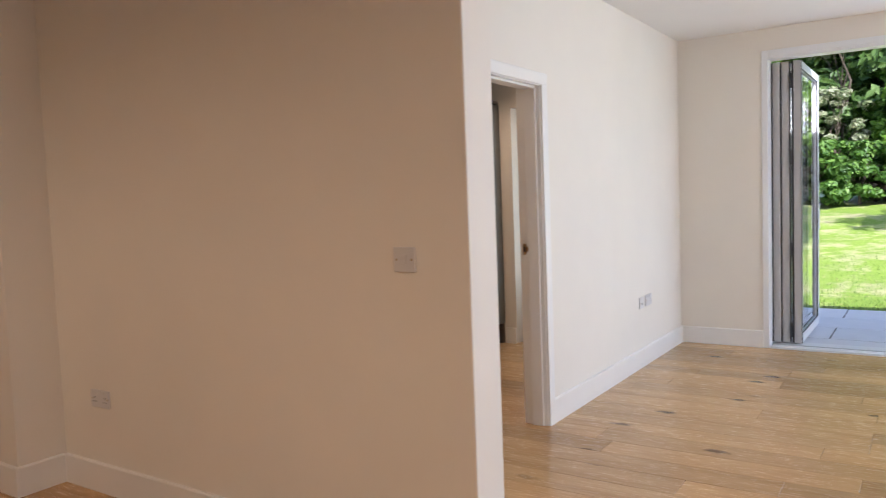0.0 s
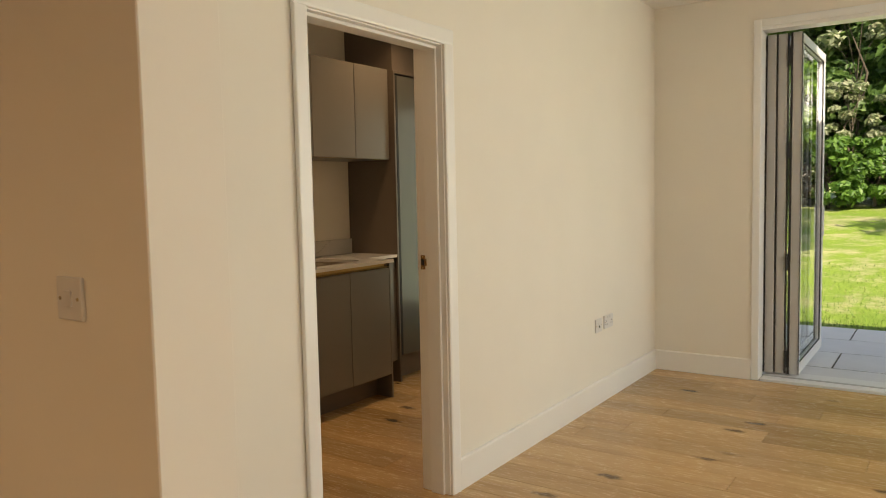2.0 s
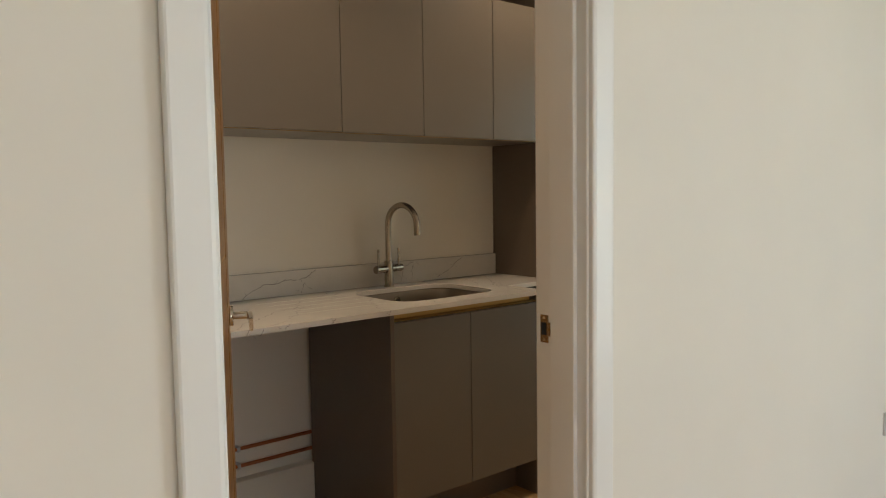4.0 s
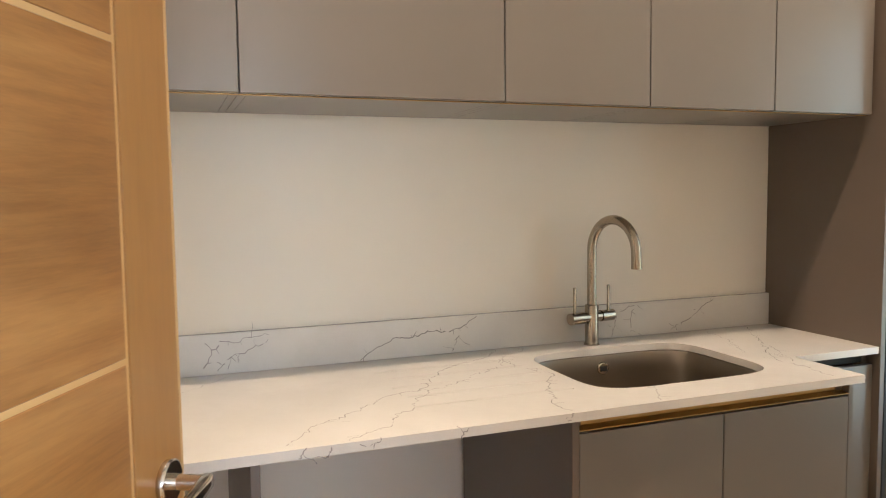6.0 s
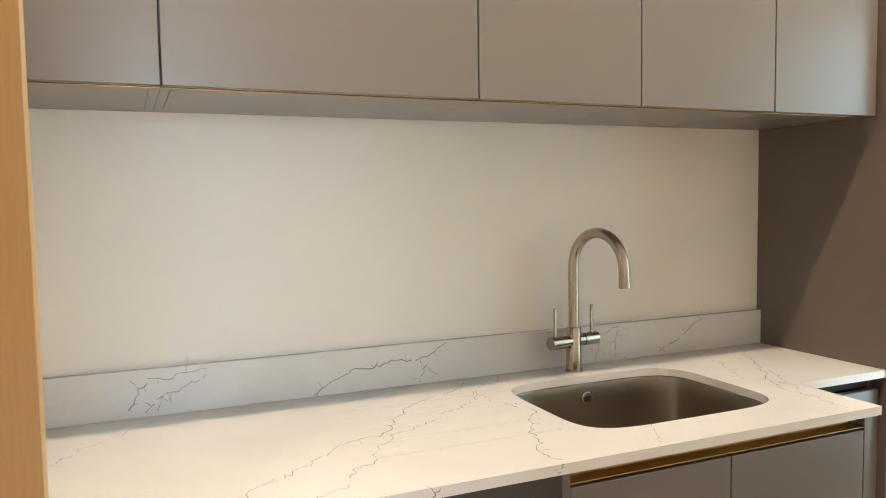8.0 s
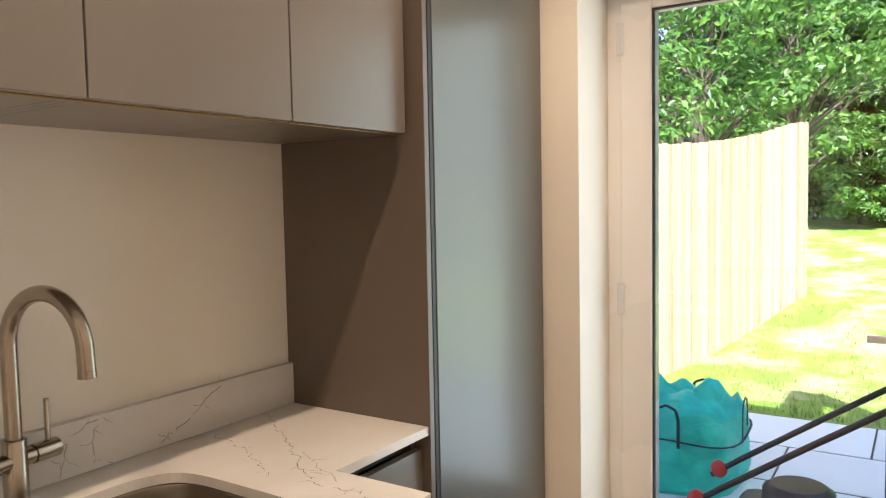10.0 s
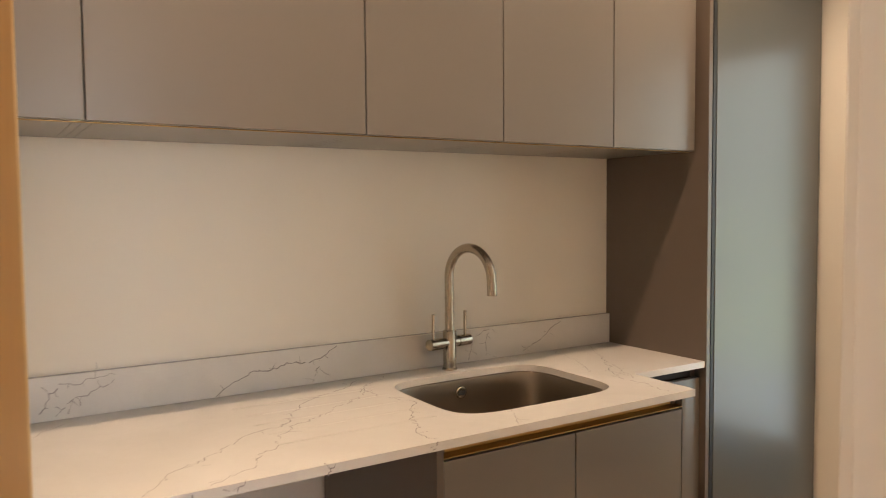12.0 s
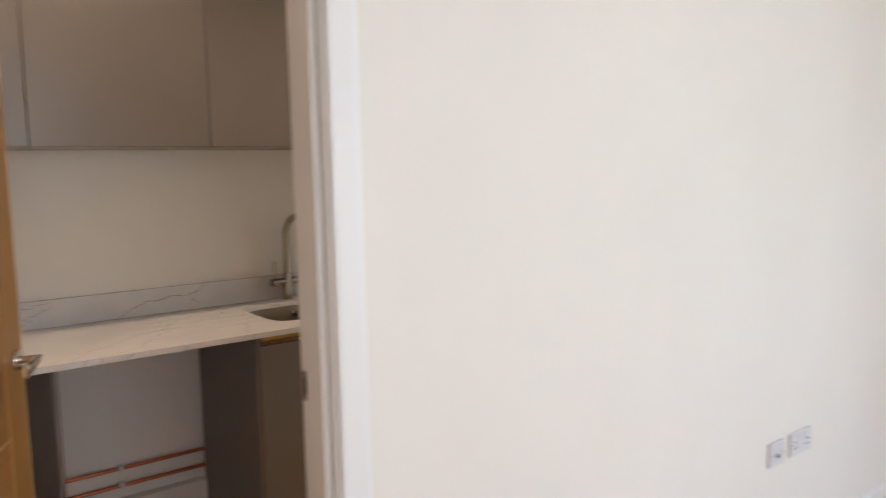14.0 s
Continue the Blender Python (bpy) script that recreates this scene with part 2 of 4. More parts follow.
def profile_run(pts, path_axis, a, b):
    """Extrude a closed outline (list of two coordinates) along an axis from a to b."""
    bm = bmesh.new()
    def place(p, s):
        return {"x": (s, p[0], p[1]), "y": (p[0], s, p[1]), "z": (p[0], p[1], s)}[path_axis]
    v0 = [bm.verts.new(place(p, a)) for p in pts]
    v1 = [bm.verts.new(place(p, b)) for p in pts]
    n = len(pts)
    bm.faces.new(v0), bm.faces.new(v1[::-1])
    for i in range(n):
        bm.faces.new((v0[i], v0[(i + 1) % n], v1[(i + 1) % n], v1[i]))
    return bm


# ---- the rooms ----
# Plan: the party wall runs along y with its room face at x = 0; the utility lies behind it (x < 0), the garden beyond y = 3.
WB = -0.135           # utility face of the party wall
DL, DR = -0.882, -0.072  # clear door opening between the linings
DH = 1.985            # clear door height
UX = -1.873            # utility back wall
UY0, UY1 = -1.10, 2.06   # utility ends
NY0, NY1 = -1.965, -1.787  # projecting cross wall
NX = 0.66
AX = -1.785            # alcove return
GY = 2.720            # garden wall, room face
BX0, BX1, BH = 0.716, 4.75, 2.455
EX0, EX1, EH = -1.321, -0.40, 2.158  # back door opening
TOP = CEIL + 0.30

def holed_wall(through_axis, t0, t1, a, b, o0, o1, h):
    """A wall from a to b, t0 to t1 thick, with an opening from o0 to o1 that is h high."""
    return profile_run([(a, 0), (o0, 0), (o0, h), (o1, h), (o1, 0), (b, 0), (b, CEIL), (a, CEIL)], through_axis, t0, t1)


L = 0.03
structure("wall_party", holed_wall("x", WB, 0, NY1, GY, DL - L, DR + L, DH + L), WALL, "smooth cream-painted plaster wall with a doorway through it", "wall")
structure("wall_cross", boxes((AX, NX, NY0, NY1, 0, CEIL), bevel=0.003), WALL, "short projecting plaster wall painted warm cream", "wall")
structure("wall_alcove_side", boxes((-4.2, AX, -2.205, NY0 + 0.002, 0, CEIL)), WALL, "cream-painted plaster return beside the alcove", "wall")
structure("wall_utility_back", boxes((UX - 0.2, UX, UY0 - 0.2, UY1 + 0.02, 0, CEIL)), WALL, "pale painted plaster wall behind the worktop", "wall")
structure("wall_utility_end", boxes((UX, WB, NY1, UY0, 0, CEIL)), WALL, "pale painted plaster end wall of the utility room", "wall")
structure("wall_utility_garden", holed_wall("y", UY1, UY1 + 0.34, UX - 0.2, WB, EX0, EX1, EH), WALL, "painted plaster outer wall with a glazed back door", "wall")
structure("wall_garden", holed_wall("y", GY, GY + 0.3, WB, 5.6, BX0, BX1, BH), WALL, "cream-painted plaster wall with a wide garden opening", "wall")
structure("wall_far_side", boxes((5.4, 5.6, -7.4, -2.25, 0, CEIL), (5.4, 5.6, 0.85, GY, 0, CEIL), (5.4, 5.6, -2.25, 0.85, 0, 0.90), (5.4, 5.6, -2.25, 0.85, 2.2, CEIL)), WALL, "plain cream-painted plaster side wall", "wall")
structure("wall_rear", boxes((-4.2, 5.4, -7.4, -7.2, 0, CEIL)), WALL, "plain cream-painted plaster rear wall", "wall")
structure("wall_alcove_end", boxes((-4.4, -4.2, -7.4, -1.93, 0, CEIL)), WALL, "plain cream-painted plaster wall past the alcove", "wall")
structure("ceiling", boxes((-4.4, 5.6, -7.4, UY1 + 0.34, CEIL, TOP), (WB, 5.6, UY1 + 0.34, GY + 0.3, CEIL, TOP)), CEILING, "flat white-painted plaster ceiling", "ceiling")


# skirting: tall square board with a small rounded top
def skirting(name, axis, face, out, a, b):
    """face: the wall plane, out: +1 or -1 for the side that it stands on."""
    t, h = 0.018, 0.145
    o = face + out * 0.0005
    pts = [(o, 0), (o + out * t, 0), (o + out * t, h - 0.006), (o + out * (t - 0.005), h), (o, h)]
    return structure(name, profile_run(pts, "y" if axis == "y" else "x", a, b), GLOSS, "white satin-painted square-edged skirting board", "skirting")


skirting("baseboard_party", "y", 0, 1, 0.0, GY - 0.018)
skirting("baseboard_party_short", "y", 0, 1, NY1 + 0.018, DL - 0.075)
skirting("baseboard_garden", "x", GY, -1, 0.0, BX0 - 0.027)
skirting("baseboard_cross_front", "x", NY0, -1, AX + 0.018, NX + 0.018)
skirting("baseboard_cross_end", "y", NX, 1, NY0, NY1)
skirting("baseboard_cross_back", "x", NY1, 1, 0.018, NX + 0.018)
skirting("baseboard_alcove_return", "y", AX, 1, -2.205, NY0 - 0.018)
skirting("baseboard_alcove", "x", -2.205, -1, -4.2, AX + 0.018)
skirting("baseboard_back_door", "x", UY1, -1, -1.424, EX0)
skirting("baseboard_utility_corner", "x", UY1, -1, EX1, WB)
skirting("baseboard_far_side", "y", 5.4, -1, -7.2, GY)


# door lining, stops and architrave of the utility doorway
lining = thing("door_lining", "white-painted timber door lining and moulded architrave", "door frame", kind="structure")
part("jamb", boxes((WB - 0.004, 0.004, DL - L, DL, 0, DH), bevel=0.0015), GLOSS, lining)
part("jamb", boxes((WB - 0.004, 0.004, DR, DR + L, 0, DH), bevel=0.0015), GLOSS, lining)
part("head", boxes((WB - 0.004, 0.004, DL - L, DR + L, DH, DH + L), bevel=0.0015), GLOSS, lining)
part("stop", boxes((-0.090, -0.022, DL, DL + 0.013, 0, DH - 0.013), bevel=0.0015), GLOSS, lining)
part("stop", boxes((-0.090, -0.022, DR - 0.013, DR, 0, DH - 0.013), bevel=0.0015), GLOSS, lining)
part("stop", boxes((-0.090, -0.022, DL, DR, DH - 0.013, DH), bevel=0.0015), GLOSS, lining)


def architrave_outline(inner, outer, x, out):
    s = 1 if outer > inner else -1
    w = abs(outer - inner)
    p = [(0, 0), (0, 0.010), (0.003, 0.0125), (0.010, 0.0145), (w - 0.014, 0.0165), (w - 0.005, 0.0165), (w - 0.0015, 0.0150), (w, 0.012), (w, 0)]
    return [(x + out * d, inner + s * c) for c, d in p]


AW = 0.066
for face, out in ((0.004, 1), (WB - 0.004, -1)):
    for inner, outer in ((DL - 0.006, DL - 0.006 - AW), (DR + 0.006, DR + 0.006 + AW)):
        part("architrave", profile_run(architrave_outline(inner, outer, face, out), "z", 0, DH + 0.006), GLOSS, lining)
    zz = [(a, b) for a, b in architrave_outline(DH + 0.006, DH + 0.006 + AW, face, out)]
    bm = profile_run([(a, b) for a, b in zz], "y", DL - 0.006 - AW, DR + 0.006 + AW)
    part("architrave", bm, GLOSS, lining)
# strike plate on the latch jamb
strike = part("strike_plate", boxes((-0.130, -0.106, DR - 0.0022, DR + 0.002, 1.014, 1.078), (-0.106, -0.092, DR - 0.0022, DR + 0.002, 1.030, 1.062), bevel=0.0008), STEEL, lining, "brushed metal strike plate with a dark slot")
part("latch_slot", boxes((-0.126, -0.111, DR - 0.0032, DR - 0.0018, 1.032, 1.060)), DARK, strike)
for z in (1.021, 1.071):
    bm = bmesh.new()
    bmesh.ops.create_uvsphere(bm, u_segments=10, v_segments=6, radius=0.0032, matrix=pose(-0.118, DR - 0.0022, z))
    part("screw", bm, SCREW, strike)


# the oak door: five boards across between two stiles, standing open into the utility
door = thing("door_utility", "open oak-veneered door with pale grooved inlays", "door", at=(WB - 0.010, DL + 0.002, 0), kind="structure")
OPEN = 64.5
door.rotation_euler = (0, 0, radians(OPEN))
# built closed: hinge edge at the origin, leaf along +y, thickness from x = 0 to 0.040; turned about z
LW, LT, LZ0, LZ1 = 0.805, 0.036, 0.008, DH - 0.006
SW = 0.122
GROOVES = [0.175, 0.520, 0.865, 1.210, 1.555, 1.900]
part("stile", boxes((0, LT, 0.008, SW, LZ0, LZ1), bevel=0.001), STILE_OAK, door)
part("stile", boxes((0, LT, LW - SW, LW - 0.008, LZ0, LZ1), bevel=0.001), STILE_OAK, door)
part("lipping", boxes((0.0003, LT - 0.0003, 0, 0.008, LZ0, LZ1), bevel=0.001), EDGE_OAK, door)
part("lipping", boxes((0.0003, LT - 0.0003, LW - 0.008, LW, LZ0, LZ1), bevel=0.001), EDGE_OAK, door)
GW = 0.007
edges = [LZ0] + GROOVES + [LZ1]
for a, b in zip(edges, edges[1:]):
    z0 = a + (GW / 2 if a in GROOVES else 0)
    z1 = b - (GW / 2 if b in GROOVES else 0)
    part("panel", boxes((0.0005, LT - 0.0005, SW + GW, LW - SW - GW, z0, z1), bevel=0.0012), DOOR_OAK, door)
for z in GROOVES:
    part("inlay", boxes((0.002, LT - 0.002, SW + GW, LW - SW - GW, z - GW / 2, z + GW / 2)), INLAY, door, "pale timber inlay line")
for y in (SW, LW - SW - GW):
    part("inlay", boxes((0.002, LT - 0.002, y, y + GW, LZ0, LZ1)), INLAY, door, "pale timber inlay line")


def lever_handle(sign):
    """A round rose with a straight neck and a flat tapered lever that turns back towards the hinge."""
    x = LT if sign > 0 else 0
    y, z = LW - 0.052, 1.046
    bm = bmesh.new()
    add_tube(bm, [(x, y, z), (x + sign * 0.002, y, z), (x + sign * 0.009, y, z), (x + sign * 0.010, y, z)], [0.026, 0.027, 0.027, 0.025], 28)
    rose = part("rose", bm, CHROME, door, "round polished metal rose")
    bm = bmesh.new()
    add_tube(bm, [(x + sign * 0.009, y, z), (x + sign * 0.055, y, z)], 0.010, 18)
    n = 10
    pts = [(x + sign * (0.050 + 0.006 * math.sin(i / n * 1.5)), y + 0.006 - 0.105 * i / n, z - 0.010 * (i / n) ** 1.6) for i in range(n + 1)]
    rings = []
    for i, p in enumerate(pts):
        hz, hx = 0.010 + 0.006 * (i / n), 0.008 - 0.003 * (i / n)
        ring = []
        for j in range(12):
            a = 2 * math.pi * j / 12
            ca, sa = math.cos(a), math.sin(a)
            ring.append(bm.verts.new((p[0] + hx * math.copysign(abs(ca) ** 0.6, ca), p[1], p[2] + hz * math.copysign(abs(sa) ** 0.6, sa))))
        rings.append(ring)
    for a, b in zip(rings, rings[1:]):
        for j in range(12):
            bm.faces.new((a[j], a[(j + 1) % 12], b[(j + 1) % 12], b[j])).smooth = True
    bm.faces.new(rings[0]), bm.faces.new(rings[-1])
    part("lever", bm, CHROME, rose, "polished metal lever")


lever_handle(1)
lever_handle(-1)
for z in (0.24, 1.0, 1.74):
    h = part("hinge", boxes((0.004, 0.034, -0.002, 0.0005, z - 0.05, z + 0.05), bevel=0.0006), ZINC, door, "zinc-plated butt hinge")
    bm = bmesh.new()
    add_tube(bm, [(-0.006, -0.003, z - 0.05), (-0.006, -0.003, z + 0.05)], 0.006, 12)
    part("knuckle", bm, ZINC, h)
    for dz in (-0.032, 0.0, 0.032):
        bm = bmesh.new()
        bmesh.ops.create_uvsphere(bm, u_segments=8, v_segments=5, radius=0.004, matrix=pose(0.02, -0.002, z + dz))
        part("screw", bm, ZINC, h)
bm = bmesh.new()
add_box(bm, 0.007, 0.029, LW, LW + 0.0015, 0.99, 1.11, bevel=0.0005)
part("latch_plate", bm, STEEL, door, "brushed metal latch plate")


# ---- utility room: wall cupboards ----
WUX, WUZ0, WUZ1 = -1.467, 1.600, 2.230
G = [-0.962, -0.360, 0.243, 0.647, 1.050, 1.410]


def wall_cupboard(y0, y1, rail=True):
    t = thing("wall_cupboard", "taupe satin handleless wall cupboard with a flat slab door", "cupboard", "wall cupboards", (UX, y0, WUZ0))
    w, d, h = y1 - y0, WUX - UX, WUZ1 - WUZ0
    b = part("body", boxes((0, d - 0.021, 0.0006, 0.018, 0.0032, h), (0, d - 0.021, w - 0.018, w - 0.0006, 0.0032, h), (0, d - 0.021, 0.018, w - 0.018, h - 0.018, h), (0, 0.008, 0.018, w - 0.018, 0.022, h - 0.018)), CABINET, t)
    part("bottom_panel", boxes((0.006, d - 0.036, 0.0190, w - 0.0190, 0, 0.003)), CABINET, t)
    part("gable_edge", boxes((0.006, d - 0.036, 0.0006, 0.0176, 0, 0.003)), CABINET, t)
    part("gable_edge", boxes((0.006, d - 0.036, w - 0.0176, w - 0.0006, 0, 0.003)), CABINET, t)
    part("door", boxes((d - 0.019, d, 0.0016, w - 0.0016, 0.0, h - 0.002), bevel=0.0015, seg=2), CABINET, t)
    part("finger_rail", boxes((d - 0.0335, d - 0.0205, 0.0006, w - 0.0006, -0.0022, -0.0004), bevel=0.0004), BRASS, t, "slim brass finger rail")
    return t


for a, b in zip(G, G[1:]):
    wall_cupboard(a, b)
# ---- tall housing ----
TY0, TY1, TX = 1.422, 2.036, -1.425
tall = thing("tall_cupboard", "full-height taupe cupboard with a satin slab door", "cupboard", at=(UX, TY0, 0))
tw, td = TY1 - TY0, TX - UX
part("side_panel", boxes((0, td, 0, 0.018, 0, 2.222), bevel=0.001), CARCASS, tall)
part("side_panel", boxes((0, td - 0.022, tw - 0.018, tw, 0, 2.222), bevel=0.001), CARCASS, tall)
part("top_panel", boxes((0, td, 0.018, tw - 0.018, 2.204, 2.222), bevel=0.001), CARCASS, tall)
part("back_panel", boxes((0, 0.008, 0.018, tw - 0.018, 0.15, 2.204)), CARCASS, tall)
# near-black board behind the door edge, shading the gap by its colour
part("dark_gap_fill", boxes((td - 0.06, td - 0.045, 0.0185, tw - 0.0185, 0.19, 2.203)), DARK, tall, "near-black backing strip that darkens the handle gap")
# black strip added along the door edge so that the gap reads dark
part("edge_strip", boxes((td - 0.045, td - 0.003, 0.0255, 0.0398, 0.192, 2.190)), RUBBER, tall, "black upright strip that darkens the gap beside the door")
part("door", boxes((td - 0.021, td - 0.001, 0.040, tw - 0.002, 0.192, 2.190), bevel=0.0015, seg=2), TALL_FRONT, tall, "satin slab door that mirrors the garden light")
part("plinth", boxes((td - 0.115, td - 0.098, 0.018, tw - 0.018, 0, 0.186)), PLINTH, tall)
boxing = structure("boxing_above_tall", boxes((UX, TX - 0.013, TY0 + 0.002, 1.78, 2.222, CEIL)), CARCASS, "taupe boxing panel between the tall cupboard and ceiling", "boxing")
filler = structure("trim_wall_filler", boxes((UX, TX - 0.022, TY1 + 0.001, UY1 - 0.0005, 0, 2.222)), CARCASS, "slim taupe filler strip beside the tall cupboard", "filler")

# ---- worktop with sink cut-out and drainer grooves ----
WT1, WT0 = 0.926, 0.906
WF, WF2, WS = -1.207, -1.430, 1.100
worktop = thing("worktop", "white quartz worktop with grey veins, stepped in depth at one end", "worktop", at=(0, 0, 0))


def superellipse(cx, cy, a, b, n, p, skew=0.0):
    out = []
    for i in range(n):
        t = 2 * math.pi * i / n
        c, s = math.cos(t), math.sin(t)
        out.append((cx + a * math.copysign(abs(c) ** (2 / p), c), cy + b * math.copysign(abs(s) ** (2 / p), s)))
    return out


SCX, SCY, SA, SB = -1.532, 0.684, 0.208, 0.268
SINK = superellipse(SCX, SCY, SA, SB, 64, 5.0)
GRV = []
for i in range(5):
    x = -1.708 + i * 0.083
    GRV.append((x, -0.02 + 0.012 * (i % 2), 0.372))


def groove_loop(x, y0, y1, r=0.0034):
    pts = []
    for k in range(7):
        a = -math.pi + math.pi * k / 6
        pts.append((x + r * math.cos(a), y0 + r * math.sin(a)))
    for k in range(7):
        a = math.pi * k / 6
        pts.append((x + r * math.cos(a), y1 + r * math.sin(a)))
    return pts


def slab():
    bm = bmesh.new()
    outer = [(UX + 0.001, UY0 + 0.001), (WF, UY0 + 0.001), (WF, WS), (WF2, WS), (WF2, TY0 - 0.001), (UX + 0.001, TY0 - 0.001)]
    loops = [outer, SINK] + [groove_loop(*g) for g in GRV]
    all_edges, tops = [], []
    for lp in loops:
        vs = [bm.verts.new((x, y, WT1)) for x, y in lp]
        all_edges += [bm.edges.new((vs[i], vs[(i + 1) % len(vs)])) for i in range(len(vs))]
        tops.append(vs)
    bmesh.ops.triangle_fill(bm, edges=all_edges, use_beauty=True)
    for lp, vs in zip(loops[:2], tops[:2]):
        low = [bm.verts.new((x, y, WT0)) for x, y in lp]
        for i in range(len(lp)):
            j = (i + 1) % len(lp)
            f = bm.faces.new((vs[i], vs[j], low[j], low[i]))
            f.smooth = False
        if lp is outer:
            keep = low
        else:
            inner = low
    es = [e for ring in (keep, inner) for e in [bm.edges.get((ring[i], ring[(i + 1) % len(ring)])) for i in range(len(ring))]]
    bmesh.ops.triangle_fill(bm, edges=es, use_beauty=True)
    for lp, vs in zip(loops[2:], tops[2:]):
        low = [bm.verts.new((x, y, WT1 - 0.0008)) for x, y in lp]
        for i in range(len(lp)):
            j = (i + 1) % len(lp)
            bm.faces.new((vs[i], vs[j], low[j], low[i]))
        bm.faces.new(low)
    return bm


part("slab", slab(), QUARTZ, worktop)
upstand = thing("upstand", "low white quartz upstand with branching grey veins", "upstand")
part("strip", boxes((UX + 0.001, UX + 0.020, UY0 + 0.001, TY0 - 0.001, WT1 + 0.0004, 1.033), bevel=0.0012), QUARTZ, upstand)


def vein(bm, a, b, seed, width=0.0022, plane="z", level=0.0, wander=0.17, twigs=4):
    """A jagged, broken, tapering vein from a to b, with short side twigs, lying just proud of the stone."""
    rnd = random.Random(seed)
    a, b = Vector(a), Vector(b)
    d = b - a
    side = Vector((-d.y, d.x)).normalized()
    n = max(8, int(d.length / 0.009))
    pts, off = [], 0.0
    for i in range(n + 1):
        f = i / n
        off += rnd.uniform(-1, 1) * d.length * wander / math.sqrt(n)
        env = math.sin(math.pi * min(max(f, 0.0), 1.0)) ** 0.5
        pts.append(a + d * f + side * off * env + Vector((rnd.uniform(-1, 1), rnd.uniform(-1, 1))) * 0.0034)
    def strip(ps, w):
        for i in range(len(ps) - 1):
            if rnd.random() < 0.10:
                continue
            p, q = ps[i], ps[i + 1]
            s = Vector((-(q - p).y, (q - p).x)).normalized()
            k0, k1 = w * rnd.uniform(0.25, 1.0) / 2, w * rnd.uniform(0.25, 1.0) / 2
            quad = [p - s * k0, p + s * k0, q + s * k1, q - s * k1]
            pos = [(v.x, v.y, level) if plane == "z" else (level, v.x, v.y) for v in quad]
            bm.faces.new([bm.verts.new(v) for v in pos])
    strip(pts, width)
    for _ in range(twigs):
        i = rnd.randrange(1, n)
        h = (d.normalized() * rnd.uniform(-1, 1) + side * rnd.choice((-1, 1))).normalized()
        p, tw_ = pts[i], []
        for k in range(rnd.randrange(2, 5)):
            tw_.append(p)
            p = p + (h + Vector((rnd.uniform(-.5, .5), rnd.uniform(-.5, .5)))) * 0.011
        strip(tw_, width * 0.6)


bm = bmesh.new()
ZV = WT1 + 0.0003
for i, (a, b, w) in enumerate([((-1.508, -0.669), (-1.818, -0.377), 0.0016), ((-1.228, -0.326), (-1.498, 0.027), 0.002), ((-1.498, 0.027), (-1.718, 0.219), 0.0026), ((-1.718, 0.219), (-1.828, 0.381), 0.0022),
        ((-1.218, -0.205), (-1.488, 0.048), 0.0018), ((-1.488, 0.048), (-1.728, 0.351), 0.0018), ((-1.838, 0.472), (-1.708, 0.351), 0.0016), ((-1.728, 0.341), (-1.538, 0.401), 0.0022), ((-1.538, 0.401), (-1.228, 0.280), 0.0026),
        ((-1.323, 0.563), (-1.218, 0.502), 0.0018), ((-1.828, 1.139), (-1.638, 1.068), 0.0018), ((-1.638, 1.068), (-1.528, 1.007), 0.0014), ((-1.848, 1.310), (-1.688, 1.209), 0.0018), ((-1.688, 1.209), (-1.398, 1.027), 0.0022), ((-1.398, 1.027), (-1.228, 1.017), 0.0022), ((-1.568, 1.149), (-1.388, 1.058), 0.0016)]):
    vein(bm, a, b, 40 + i, w * 1.3, "z", ZV)
tagged(part("veining", bm, VEIN, worktop, "fine grey broken veins"), kind="stuff")
bm = bmesh.new()
for i, (y, z) in enumerate([(-0.300, 0.916), (-0.160, 0.919), (-0.250, 0.911), (0.260, 0.918), (0.020, 0.913)]):
    vein(bm, (y, z - 0.008), (y + 0.012, z + 0.008), 70 + i, 0.003, "x", WF + 0.0003, 0.3, 1)
tagged(part("veining", bm, VEIN, worktop), kind="stuff")
bm = bmesh.new()
XV = UX + 0.0203
for i, (a, b, w) in enumerate([((-0.443, 0.939), (-0.391, 1.012), 0.0030), ((-0.391, 1.012), (-0.267, 1.023), 0.0020), ((-0.401, 0.936), (-0.360, 0.973), 0.0026), ((-0.360, 0.973), (-0.267, 1.006), 0.0022), ((-0.019, 0.931), (0.095, 0.982), 0.0026), ((0.095, 0.982), (0.240, 0.989), 0.0030), ((0.240, 0.989), (0.328, 1.031), 0.0028), ((0.271, 0.976), (0.255, 0.936), 0.0020),
        ((0.788, 0.933), (0.814, 1.010), 0.0024), ((0.814, 1.010), (0.891, 1.030), 0.0020), ((0.860, 0.939), (0.871, 1.012), 0.0022), ((1.015, 0.933), (1.098, 0.978), 0.0026), ((1.098, 0.978), (1.191, 1.031), 0.0024), ((-0.763, 0.933), (-0.660, 1.012), 0.002)]):
    vein(bm, a, b, 90 + i, w * 1.3, "x", XV, 0.16, 3)
tagged(part("veining", bm, VEIN, upstand, "fine grey broken veins"), kind="stuff")

# ---- sink ----
sink = thing("sink", "undermounted brushed stainless steel sink bowl", "sink", at=(0, 0, 0))


